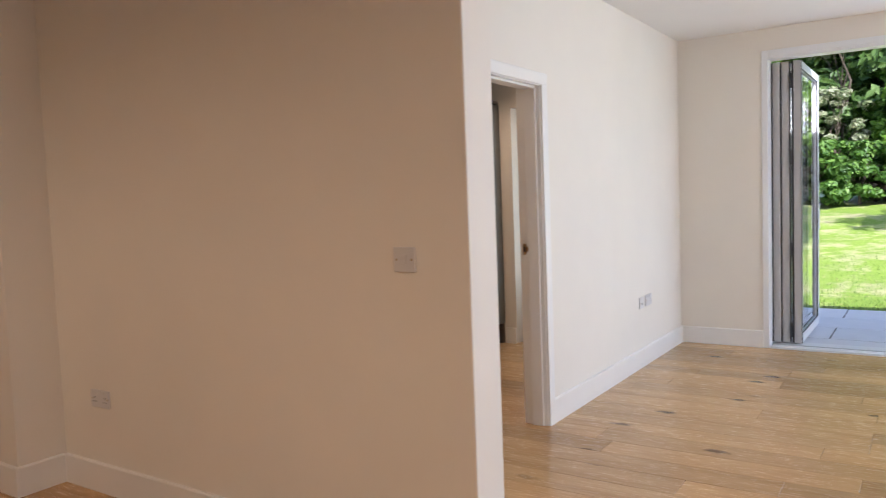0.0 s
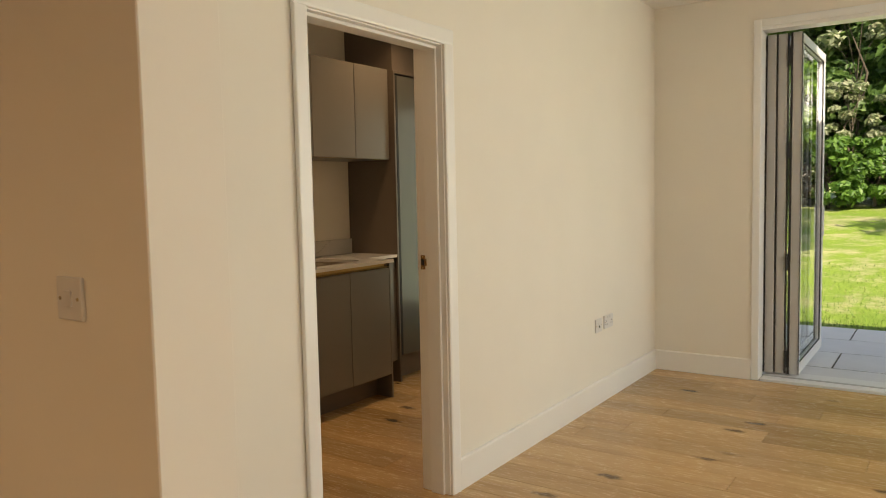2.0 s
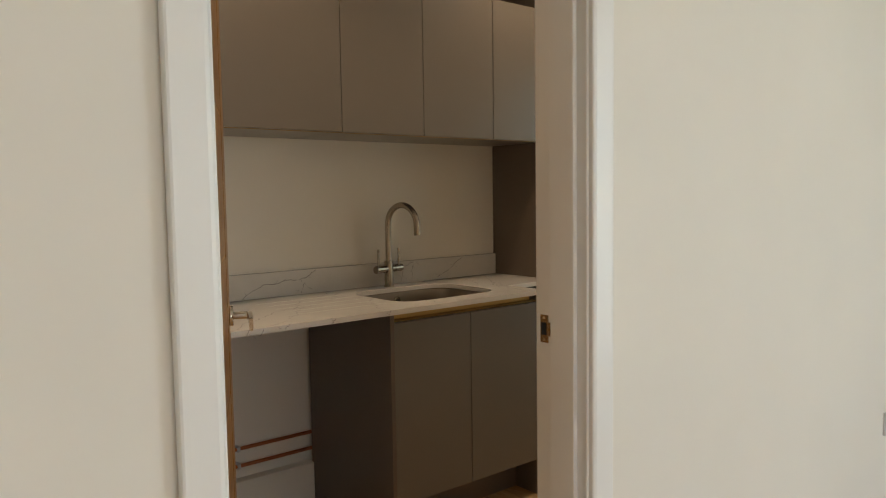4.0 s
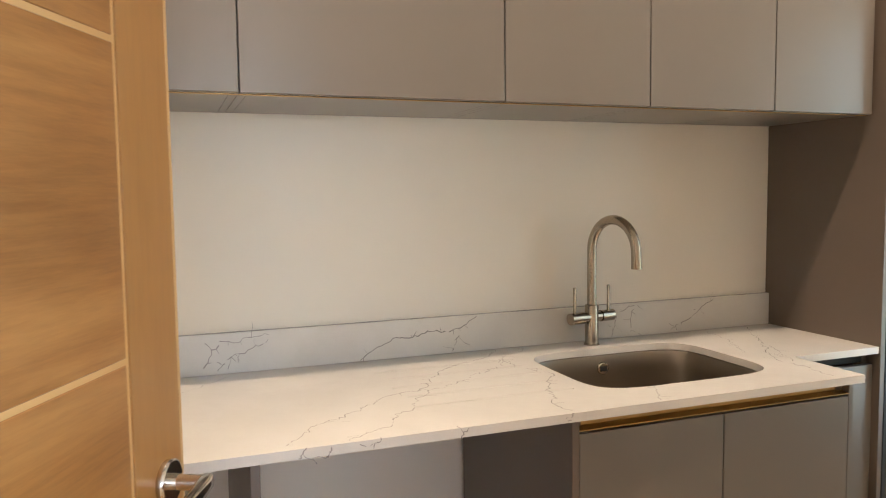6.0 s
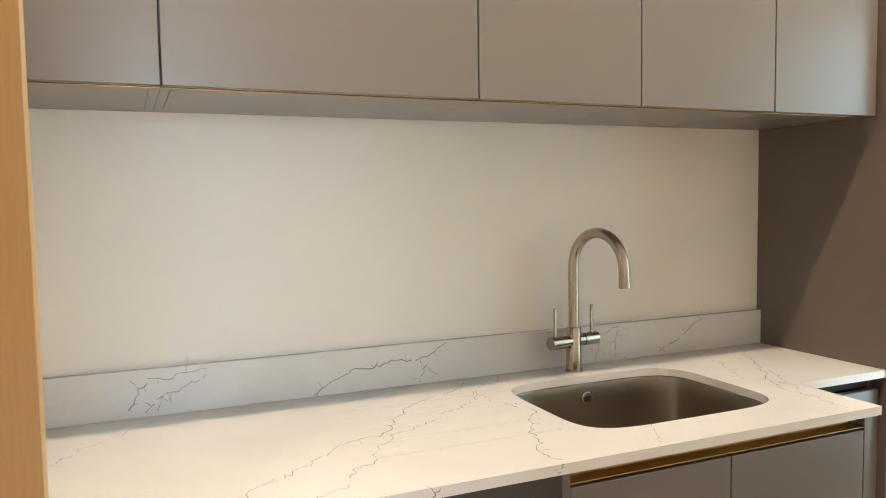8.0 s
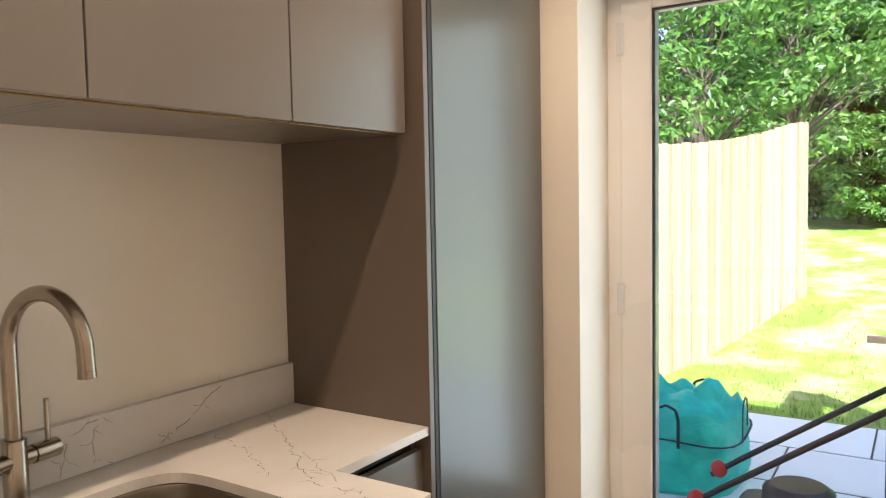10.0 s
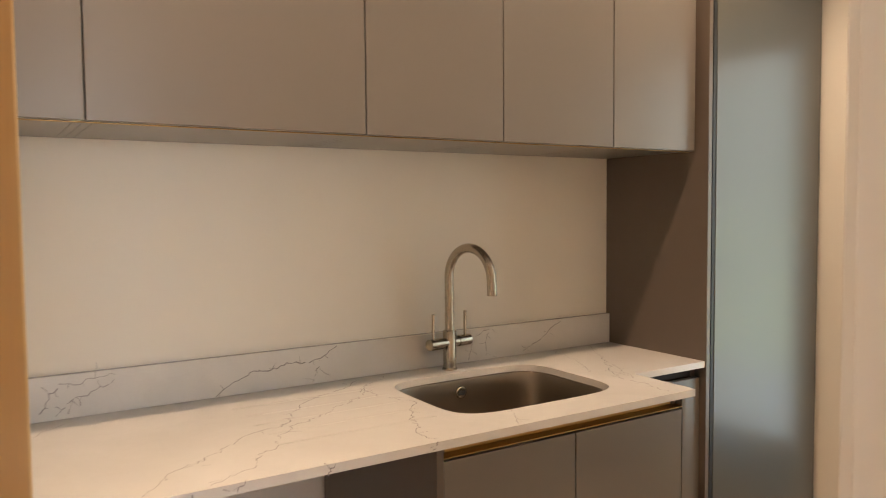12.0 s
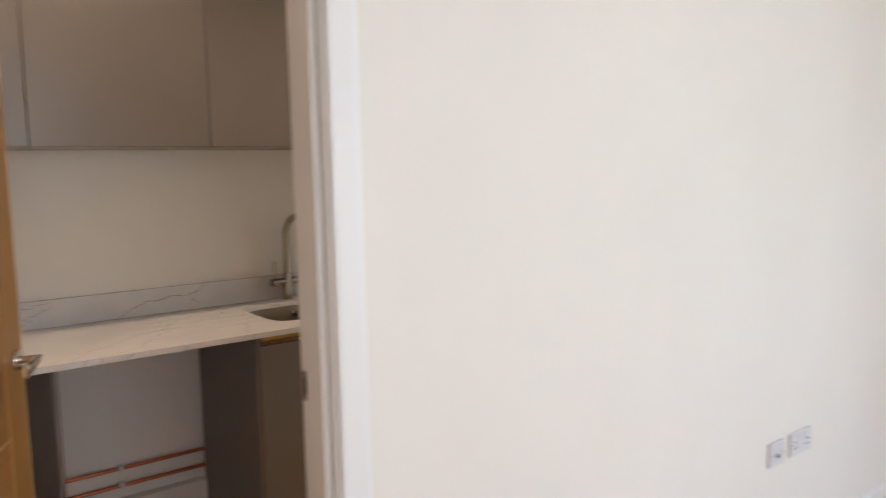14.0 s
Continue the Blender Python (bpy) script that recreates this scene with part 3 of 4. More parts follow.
def bowl():
    bm = bmesh.new()
    depth = 0.175
    prof = [(1.035, -0.0005), (1.012, -0.001), (1.005, -0.006), (0.995, -0.06), (0.985, -0.12), (0.965, -0.150), (0.92, -0.168), (0.84, -0.175), (0.3, -0.178), (0.12, -0.180)]
    rings = []
    for s, z in prof:
        rings.append([bm.verts.new((SCX + (x - SCX) * s, SCY + (y - SCY) * s, WT0 - 0.0005 + z)) for x, y in SINK])
    for a, b in zip(rings, rings[1:]):
        for j in range(len(a)):
            k = (j + 1) % len(a)
            bm.faces.new((a[j], a[k], b[k], b[j])).smooth = True
    bm.faces.new(rings[-1])
    return bm


bowl_part = part("bowl", bowl(), SINK_STEEL, sink)
solid = bowl_part.modifiers.new("thickness", "SOLIDIFY")
solid.thickness, solid.offset = 0.0012, -1.0
bm = bmesh.new()
ox, oy, oz = SCX - SA * 0.992, 0.684, 0.866
add_tube(bm, [(ox + 0.0, oy, oz), (ox + 0.004, oy, oz), (ox + 0.006, oy, oz)], [0.019, 0.019, 0.015], 24)
ov = part("overflow", bm, STEEL, sink, "round steel overflow cover")
part("overflow_slot", boxes((ox + 0.005, ox + 0.0066, oy - 0.012, oy + 0.012, oz - 0.008, oz + 0.006)), DARK, ov)
bm = bmesh.new()
add_tube(bm, [(SCX, SCY, 0.725), (SCX, SCY, 0.730), (SCX, SCY, 0.731)], [0.044, 0.044, 0.036], 28)
wst = part("waste", bm, CHROME, sink, "chrome basket waste")

# ---- tap ----
tap = thing("kitchen_tap", "brushed nickel bridge tap with a tall swan-neck spout", "tap", at=(0, 0, 0))
TPX, TPY = -1.798, 0.683
bm = bmesh.new()
add_tube(bm, [(TPX, TPY, WT1), (TPX, TPY, WT1 + 0.005)], 0.0235, 32)
add_tube(bm, [(TPX, TPY, WT1 + 0.005), (TPX, TPY, WT1 + 0.120), (TPX, TPY, WT1 + 0.122)], [0.0205, 0.0205, 0.0185], 32)
part("body", bm, STEEL, tap)
# spout leans out over the bowl
tip = Vector((-1.615, 0.714))
reach = (tip - Vector((TPX, TPY)))
out = reach.normalized()
rr = reach.length / 2 * 0.985
SZ = 1.214
pts = [(TPX, TPY, WT1 + 0.09), (TPX, TPY, 1.12), (TPX, TPY, SZ - 0.02)]
for i in range(25):
    a = math.pi - math.pi * i / 24
    pts.append((TPX + out.x * (rr + rr * math.cos(a)), TPY + out.y * (rr + rr * math.cos(a)), SZ + 1.0 * rr * math.sin(a)))
pts.append((TPX + reach.x * 0.995, TPY + reach.y * 0.995, 1.182))
spout_part = part("spout", tube(pts, 0.0140, 24), STEEL, tap, "swan-neck spout")
bm = bmesh.new()
add_tube(bm, [(*pts[-1][:2], 1.1825), (*pts[-1][:2], 1.170)], 0.0147, 24)
part("aerator", bm, STEEL, spout_part)
for s in (-1, 1):
    bm = bmesh.new()
    z = WT1 + 0.084
    vx, vy = -out.y * s, out.x * s
    add_tube(bm, [(TPX + vx * q, TPY + vy * q, z) for q in (0.012, 0.034)], 0.0150, 24)
    add_tube(bm, [(TPX + vx * q, TPY + vy * q, z) for q in (0.0345, 0.083)], 0.0175, 24)
    arm = part("valve", bm, STEEL, tap)
    bm = bmesh.new()
    add_tube(bm, [(TPX + vx * 0.066, TPY + vy * 0.066, z + h) for h in (0.01, 0.092, 0.0935)], [0.0048, 0.0048, 0.0036], 12)
    part("lever", bm, STEEL, arm)

# ---- base units ----
FX = -1.225
DT, DB = 0.871, 0.160
sinkunit = thing("sink_cupboard", "taupe satin two-door base cupboard under the sink", "cupboard", at=(0, 0, 0))
part("end_panel", boxes((UX + 0.03, FX + 0.004, 0.278, 0.296, 0, WT0 - 0.0006), bevel=0.001), CARCASS, sinkunit)
part("side_panel", boxes((UX + 0.03, FX - 0.022, 0.2965, 0.314, 0.15, 0.896)), CARCASS, sinkunit)
part("side_panel", boxes((UX + 0.03, FX - 0.022, 1.051, 1.069, 0.15, 0.896)), CARCASS, sinkunit)
part("end_panel", boxes((WF2 - 0.0, FX, 1.0695, 1.084, 0, WT0 - 0.0006), bevel=0.001), CABINET, sinkunit)
part("base_panel", boxes((UX + 0.03, FX - 0.022, 0.314, 1.051, 0.15, 0.168)), CARCASS, sinkunit)
ch = part("channel", profile_run([(FX - 0.001, 0.8785), (FX - 0.003, 0.8785), (FX - 0.026, 0.8825), (FX - 0.026, 0.9056), (FX - 0.0275, 0.9056), (FX - 0.0275, 0.8765), (FX - 0.001, 0.8765)], "y", 0.2965, 1.069), BRASS, sinkunit, "brass handle channel below the worktop")
for a, b in ((0.2985, 0.6805), (0.6835, 1.0675)):
    part("door", boxes((FX - 0.020, FX, a, b, DB, DT), bevel=0.0015, seg=2), CABINET, sinkunit)
part("plinth", boxes((-1.378, -1.360, 0.2965, 1.084, 0, 0.150)), PLINTH, sinkunit)
small = thing("slim_cupboard", "narrow shallow taupe base cupboard with a slab door", "cupboard", at=(0, 0, 0))
F2 = -1.448
part("body", boxes((UX + 0.03, F2 - 0.022, 1.0865, 1.104, 0.15, 0.896), (UX + 0.03, F2 - 0.022, 1.403, 1.4205, 0.15, 0.896), (UX + 0.03, F2 - 0.022, 1.104, 1.403, 0.15, 0.168), (UX + 0.03, UX + 0.038, 1.104, 1.403, 0.168, 0.896)), CARCASS, small)
# near-black backing darkens the gap above this door
part("channel", boxes((F2 - 0.030, F2 - 0.026, 1.0865, 1.420, 0.874, 0.9053)), DARK, small, "near-black backing strip that darkens the handle gap")
part("door", boxes((F2 - 0.020, F2, 1.0875, 1.4195, DB, DT), bevel=0.0015, seg=2), CABINET, small)
part("plinth", boxes((F2 - 0.095, F2 - 0.077, 1.0865, 1.420, 0, 0.150)), PLINTH, small)
panel = thing("support_panel", "taupe panel between two empty appliance spaces", "panel", at=(0, 0, 0))
part("board", boxes((UX + 0.06, WF - 0.014, -0.386, -0.368, 0, WT0 - 0.0006), bevel=0.001), CARCASS, panel)

# ---- heating pipes below the worktop ----
for i, z in enumerate((0.311, 0.238)):
    p = thing("copper_pipe", "bare copper water pipe clipped along the wall", "pipe", "copper pipes under the worktop")
    part("tube", tube([(UX + 0.027, UY0 + 0.01, z), (UX + 0.027, -0.6, z), (UX + 0.027, 0.0, z), (UX + 0.027, 0.277, z)], 0.0078, 14), COPPER, p)
    for y in (-0.68, -0.065):
        c = part("clip", boxes((UX + 0.001, UX + 0.037, y - 0.008, y + 0.008, z - 0.012, z + 0.012), bevel=0.004, seg=2), PLASTIC_W, p, "white plastic pipe clip")
bx = structure("trim_pipe_boxing", boxes((UX + 0.0005, UX + 0.05, UY0 + 0.001, 0.277, 0, 0.180), bevel=0.003), WALL, "low painted boxing along the foot of the wall", "boxing")

# ---- ceiling downlights: the utility's, and unseen ones added in the room ----
GLOW = Mat("warm_lamp_lens", (1, 0.85, 0.65), 0.4)
GLOW.set("Emission Color", (1.0, 0.78, 0.52, 1)), GLOW.set("Emission Strength", 6.0)
for x, y in UTILITY_SPOTS + ROOM_FILL_SPOTS:
    d = thing("ceiling_downlight", "small round white recessed ceiling downlight, out of view", "downlight", "ceiling downlights", (x, y, CEIL))
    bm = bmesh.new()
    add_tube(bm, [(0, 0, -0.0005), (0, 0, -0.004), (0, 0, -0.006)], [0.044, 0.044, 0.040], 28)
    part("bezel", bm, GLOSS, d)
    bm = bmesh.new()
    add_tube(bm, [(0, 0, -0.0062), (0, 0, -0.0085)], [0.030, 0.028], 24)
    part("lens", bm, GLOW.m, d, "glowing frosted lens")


# ---- switch and sockets ----
def plate(name, label, category, at, rz, w, rockers, h=0.086, group=""):
    """A moulded wall plate, built facing -y."""
    t = thing(name, label, category, group, at)
    t.rotation_euler = (0, 0, radians(rz))
    part("faceplate", boxes((-w / 2, w / 2, -0.009, 0, -h / 2, h / 2), bevel=0.003, seg=3), PLASTIC_W, t)
    for s in (-1, 1):
        bm = bmesh.new()
        add_tube(bm, [(s * (w / 2 - 0.013), -0.0088, 0), (s * (w / 2 - 0.013), -0.0102, 0)], [0.0042, 0.0036], 12)
        part("screw", bm, SCREW, t)
    for x, z, a, b in rockers:
        part("rocker", boxes((x - a / 2, x + a / 2, -0.0125, -0.0085, z - b / 2, z + b / 2), bevel=0.0012, seg=2), PLASTIC_W, t)
    return t


def holes(t, xs):
    for x in xs:
        for dx, dz, w, h in ((0, 0.012, 0.005, 0.009), (-0.011, -0.008, 0.008, 0.005), (0.011, -0.008, 0.008, 0.005)):
            part("pin_slot", boxes((x + dx - w / 2, x + dx + w / 2, -0.0094, -0.0088, dz - h / 2 - 0.006, dz + h / 2 - 0.006)), DARK, t)


plate("light_switch", "white plastic single light switch on the cream wall", "light switch", (0.406, NY0, 1.160), 0, 0.088, [(0, 0, 0.022, 0.032)])
s = plate("double_socket", "white plastic double power socket low on the alcove wall", "power socket", (-1.44, NY0, 0.462), 0, 0.147, [(-0.018, 0.026, 0.012, 0.018), (0.018, 0.026, 0.012, 0.018)])
holes(s, (-0.042, 0.042))
s = plate("wall_socket", "white plastic data socket low on the wall", "socket", (0, 1.630, 0.499), 90, 0.100, [])
part("insert", boxes((-0.02, 0.02, -0.011, -0.0085, -0.024, 0.024), bevel=0.001), PLASTIC_W, s)
part("port", boxes((-0.008, 0.008, -0.0116, -0.0108, -0.014, 0.0)), DARK, s)
s = plate("power_socket", "white plastic double power socket beside a data socket", "power socket", (0, 1.792, 0.503), 90, 0.147, [(-0.018, 0.026, 0.012, 0.018), (0.018, 0.026, 0.012, 0.018)])
holes(s, (-0.042, 0.042))

# ---- folding garden doors ----
bf = thing("door_folding_frame", "white frame and track of the wide folding garden doors", "door frame", kind="structure")
FY0, FY1 = GY + 0.03, GY + 0.14
part("frame_side", boxes((BX0 - 0.026, BX0 + 0.022, GY - 0.012, GY - 0.0005, 0, BH + 0.028), (BX0 + 0.0005, BX0 + 0.022, GY - 0.0005, FY1, 0, BH - 0.0005), bevel=0.002), ALU_W, bf)
part("frame_side", boxes((BX1 - 0.022, BX1 + 0.026, GY - 0.012, GY - 0.0005, 0, BH + 0.028), (BX1 - 0.022, BX1 - 0.0005, GY - 0.0005, FY1, 0, BH - 0.0005), bevel=0.002), ALU_W, bf)
part("frame_head", boxes((BX0 + 0.022, BX1 - 0.022, GY - 0.012, GY - 0.0005, BH - 0.022, BH + 0.028), (BX0 + 0.022, BX1 - 0.022, GY - 0.0005, FY1, BH - 0.045, BH - 0.0005), bevel=0.002), ALU_W, bf)
part("threshold", boxes((BX0 + 0.03, BX1 - 0.03, GY + 0.004, GY + 0.29, -0.02, 0.012), bevel=0.002), ALU_W, bf)
part("track", boxes((BX0 + 0.03, BX1 - 0.03, GY + 0.10, GY + 0.125, 0.0125, 0.016)), ALU_G, bf)


def folding_leaf(x, y0, y1, show, hinged):
    t = thing("folding_door_leaf", "folded-back glazed garden door leaf with white frame and dark gaskets", "door leaf", "folded garden door leaves", (x, y0, 0.022))
    w, h, d = y1 - y0, BH - 0.075, 0.058
    s = 0.062
    part("stile", boxes((0, d, 0, s, 0, h), bevel=0.002), ALU_W, t)
    part("stile", boxes((0, d, w - s, w, 0, h), bevel=0.002), ALU_W, t)
    part("rail", boxes((0, d, s, w - s, 0, 0.075), bevel=0.002), ALU_W, t)
    part("rail", boxes((0, d, s, w - s, h - s, h), bevel=0.002), ALU_W, t)
    # facing edge drawn greyer than the white frame
    part("edge_strip", boxes((0.004, d - 0.004, -0.006, -0.0002, 0.002, h - 0.002), bevel=0.001), ALU_G, t, "flat grey strip along the leaf's facing edge")
    # gaskets are drawn wider than real, to fill the leaf gaps with black
    part("gasket", boxes((-0.016, 0.0008, 0.001, 0.034, 0.004, h - 0.004), (d - 0.0008, d + 0.010, 0.001, 0.030, 0.004, h - 0.004) if not show else (d - 0.0008, d + 0.0035, -0.005, 0.010, 0.004, h - 0.004)), RUBBER, t, "black rubber gasket, widened to darken the leaf gaps")
    part("glazing_bead", boxes((d - 0.014, d - 0.004, s, s + 0.0035, 0.075, h - s), (d - 0.014, d - 0.004, w - s - 0.0035, w - s, 0.075, h - s), (d - 0.014, d - 0.004, s + 0.0035, w - s - 0.0035, 0.075, 0.0785), (d - 0.014, d - 0.004, s + 0.0035, w - s - 0.0035, h - s - 0.0035, h - s)), RUBBER, t, "dark glazing gasket")
    g = part("pane", boxes((d / 2 - 0.003, d / 2 + 0.003, s + 0.0005, w - s - 0.0005, 0.0755, h - s - 0.0005)), GLASS, t)
    g.visible_shadow = False
    for z in (0.11, 0.80, 1.58, h - 0.16) if hinged else ():
        hx = d if hinged > 0 else -0.024
        hg = part("hinge", boxes((hx + 0.002, hx + 0.022, -0.016, 0.010, z - 0.060, z + 0.060), bevel=0.004, seg=2), RUBBER, t, "black barrel hinge")
        bm = bmesh.new()
        add_tube(bm, [(hx + 0.012, -0.018, z - 0.05), (hx + 0.012, -0.018, z + 0.05)], 0.009, 10)
        part("barrel", bm, RUBBER, hg)
    if show:
        hd = part("handle", boxes((d, d + 0.010, w - s + 0.020, w - s + 0.044, 0.92, 1.16), bevel=0.004, seg=2), ALU_W, t, "slim white lock handle")
    return t


for i, (x, hinged) in enumerate(((0.744, -1), (0.812, 1), (0.908, 0))):
    folding_leaf(x, GY + 0.165 + 0.012 * (i % 2), GY + 1.29, i == 2, hinged)

# ---- side window, added out of view to let in fill light ----
sw_ = thing("window_added_side", "unseen wide white-framed side window, added to light the room", "window", kind="structure")
part("window_frame", boxes((5.48, 5.55, -2.25, -2.19, 0.90, 2.2), (5.48, 5.55, 0.79, 0.85, 0.90, 2.2), (5.48, 5.55, -2.19, 0.79, 0.90, 0.96), (5.48, 5.55, -2.19, 0.79, 2.14, 2.2), (5.48, 5.55, -0.73, -0.67, 0.96, 2.14), bevel=0.003), UPVC, sw_)
for a, b in ((-2.189, -0.731), (-0.669, 0.789)):
    g = part("pane", boxes((5.512, 5.518, a, b, 0.961, 2.139)), GLASS, sw_)
    g.visible_shadow = False
part("window_sill", boxes((5.36, 5.479, -2.249, 0.849, 0.9005, 0.922), bevel=0.004), GLOSS, sw_)

# ---- glazed back door of the utility ----
bd = thing("door_back", "white glazed back door, closed, with white hinges", "door", at=(0, 0, 0), kind="structure")
BY0, BY1 = UY1 + 0.235, UY1 + 0.305
part("frame", boxes((EX0, EX0 + 0.055, BY0, BY1, 0, EH), (EX1 - 0.055, EX1, BY0, BY1, 0, EH), (EX0 + 0.055, EX1 - 0.055, BY0, BY1, EH - 0.055, EH), (EX0 + 0.055, EX1 - 0.055, BY0, BY1, 0, 0.03), bevel=0.003), UPVC, bd)
sx0, sx1, sz0, sz1, sw = EX0 + 0.048, EX1 - 0.048, 0.033, EH - 0.048, 0.098
sash = part("sash", boxes((sx0, sx0 + sw, BY0 - 0.018, BY1 - 0.01, sz0, sz1), (sx1 - sw, sx1, BY0 - 0.018, BY1 - 0.01, sz0, sz1), (sx0 + sw, sx1 - sw, BY0 - 0.018, BY1 - 0.01, sz1 - sw, sz1), (sx0 + sw, sx1 - sw, BY0 - 0.018, BY1 - 0.01, sz0, sz0 + 0.16), bevel=0.004), UPVC, bd)
gx0, gx1, gz0, gz1 = sx0 + sw, sx1 - sw, sz0 + 0.16, sz1 - sw
part("gasket", boxes((gx0, gx0 + 0.006, BY0 - 0.014, BY0, gz0, gz1), (gx1 - 0.006, gx1, BY0 - 0.014, BY0, gz0, gz1), (gx0 + 0.006, gx1 - 0.006, BY0 - 0.014, BY0, gz1 - 0.006, gz1), (gx0 + 0.006, gx1 - 0.006, BY0 - 0.014, BY0, gz0, gz0 + 0.006)), RUBBER, sash, "black glazing gasket")
g = part("pane", boxes((gx0 + 0.0005, gx1 - 0.0005, BY0 + 0.012, BY0 + 0.018, gz0 + 0.0005, gz1 - 0.0005)), GLASS, sash)
g.visible_shadow = False
for z in (0.30, 1.13, 1.93):
    part("hinge", boxes((EX0 + 0.040, EX0 + 0.062, BY0 - 0.036, BY0 - 0.0182, z - 0.05, z + 0.05), bevel=0.005, seg=2), PLASTIC_W, bd, "white capped hinge")
hb = part("handle_plate", boxes((sx1 - 0.064, sx1 - 0.034, BY0 - 0.030, BY0 - 0.0182, 0.93, 1.17), bevel=0.005, seg=2), PLASTIC_W, bd)
part("lever", boxes((sx1 - 0.150, sx1 - 0.040, BY0 - 0.062, BY0 - 0.046, 1.055, 1.077), (sx1 - 0.058, sx1 - 0.040, BY0 - 0.047, BY0 - 0.0302, 1.055, 1.077), bevel=0.004, seg=2), PLASTIC_W, hb)

# ---- garden ----
def ground_height(x, y):
    rise = max(0.0, y - 5.5)
    return -0.035 + 0.105 * rise * min(1.0, rise / 3) * (1 if rise < 9 else 9 / rise + 0.15 * (rise - 9) / rise)


GRASS = Mat("lawn_grass", (0.1, 0.2, 0.03), 0.7)
at = GRASS.where()
n1, n2, n3 = GRASS.noise(at, 0.55, 4), GRASS.noise(at, 60, 4, 0.7), GRASS.noise(at, 1.3, 6, 0.72)
body = GRASS.ramp(n2, [(0.3, (0.13, 0.22, 0.02)), (0.5, (0.24, 0.36, 0.04)), (0.72, (0.36, 0.46, 0.09))])
body = GRASS.mix(GRASS.ramp(n3, [(0.47, (0, 0, 0)), (0.62, (0.85, 0.85, 0.85))]), body, (0.60, 0.52, 0.30))
GRASS.colour(GRASS.mix(GRASS.ramp(n1, [(0.35, (0.35, 0.35, 0.35)), (0.6, (0, 0, 0))]), body, (0.09, 0.19, 0.02)))
GRASS.bump(n2, 0.6, 0.02)

bm = bmesh.new()
xs = [-400, -150, -60, -30] + [-20 + i for i in range(41)] + [30, 60, 150, 400]
ys = [-400, -100, -30, -12, -8, 0, 3, 5] + [5.5 + 0.5 * i for i in range(32)] + [25, 35, 60, 150, 500]
grid = [[bm.verts.new((x, y, ground_height(x, y) - (0.12 if y < 5.2 else 0.0))) for x in xs] for y in ys]
for a, b in zip(grid, grid[1:]):
    for i in range(len(xs) - 1):
        bm.faces.new((a[i], a[i + 1], b[i + 1], b[i])).smooth = True
structure("ground", bm, GRASS.m, "sunlit mown lawn with dry straw-coloured patches, rising gently", "lawn")
blade_mat = Mat("grass_blades", (0.12, 0.24, 0.03), 0.6)
isl = blade_mat.node("NewGeometry").outputs["Random Per Island"]
blade_mat.colour(blade_mat.ramp(isl, [(0.0, (0.06, 0.14, 0.012)), (0.6, (0.16, 0.28, 0.04)), (1.0, (0.33, 0.32, 0.12))]))
bm = bmesh.new()
rnd = random.Random(5)
for i in range(9000):
    x, y = rnd.uniform(-2.8, 5.5), 5.38 + 3.2 * rnd.random() ** 1.6
    z, h, a = ground_height(x, y), rnd.uniform(0.025, 0.055), rnd.uniform(0, 6.28)
    dx, dy = 0.004 * math.cos(a), 0.004 * math.sin(a)
    lx, ly = rnd.uniform(-0.02, 0.02), rnd.uniform(-0.02, 0.02)
    bm.faces.new([bm.verts.new(p) for p in ((x - dx, y - dy, z - 0.005), (x + dx, y + dy, z - 0.005), (x + lx, y + ly, z + h))])
tagged(mesh_object("lawn_grass", bm, blade_mat.m), "short green grass blades along the edge of the paving", "grass", "", "stuff")

STONE = Mat("patio_stone", (0.42, 0.42, 0.42), 0.6)
at = STONE.where()
n1, n2 = STONE.noise(at, 3.5, 5, 0.6), STONE.noise(at, 70, 4, 0.7)
tone = STONE.ramp(STONE.chance(), [(0, (0.88, 0.88, 0.90)), (1, (1.06, 1.05, 1.03))])
STONE.colour(STONE.mix(1.0, STONE.mix(0.3, STONE.ramp(n1, [(0.3, (0.74, 0.75, 0.77)), (0.7, (0.84, 0.84, 0.85))]), STONE.ramp(n2, [(0.3, (0.64, 0.65, 0.67)), (0.7, (0.86, 0.86, 0.87))])), tone, "MULTIPLY"))
STONE.bump(n2, 0.25, 0.002)
MORTAR = painted("dark_patio_joint", (0.07, 0.06, 0.05), 0.9, 0.2)
pave = structure("pavement_patio", boxes((-6, 6.5, 1.9, 5.34, -0.12, -0.0335)), MORTAR, "pale grey stone slab patio laid in staggered rows", "patio")

# ---- timber fences ----
FENCE = oak("pale_fence_timber", (0.30, 0.22, 0.125), (0.42, 0.32, 0.195), (0.52, 0.41, 0.27), "z", 0.7, False, 0.4, 10.0)
OLDWOOD = oak("weathered_fence_timber", (0.06, 0.045, 0.033), (0.10, 0.078, 0.055), (0.14, 0.11, 0.08), "z", 0.8, False, 0.3, 10.0)


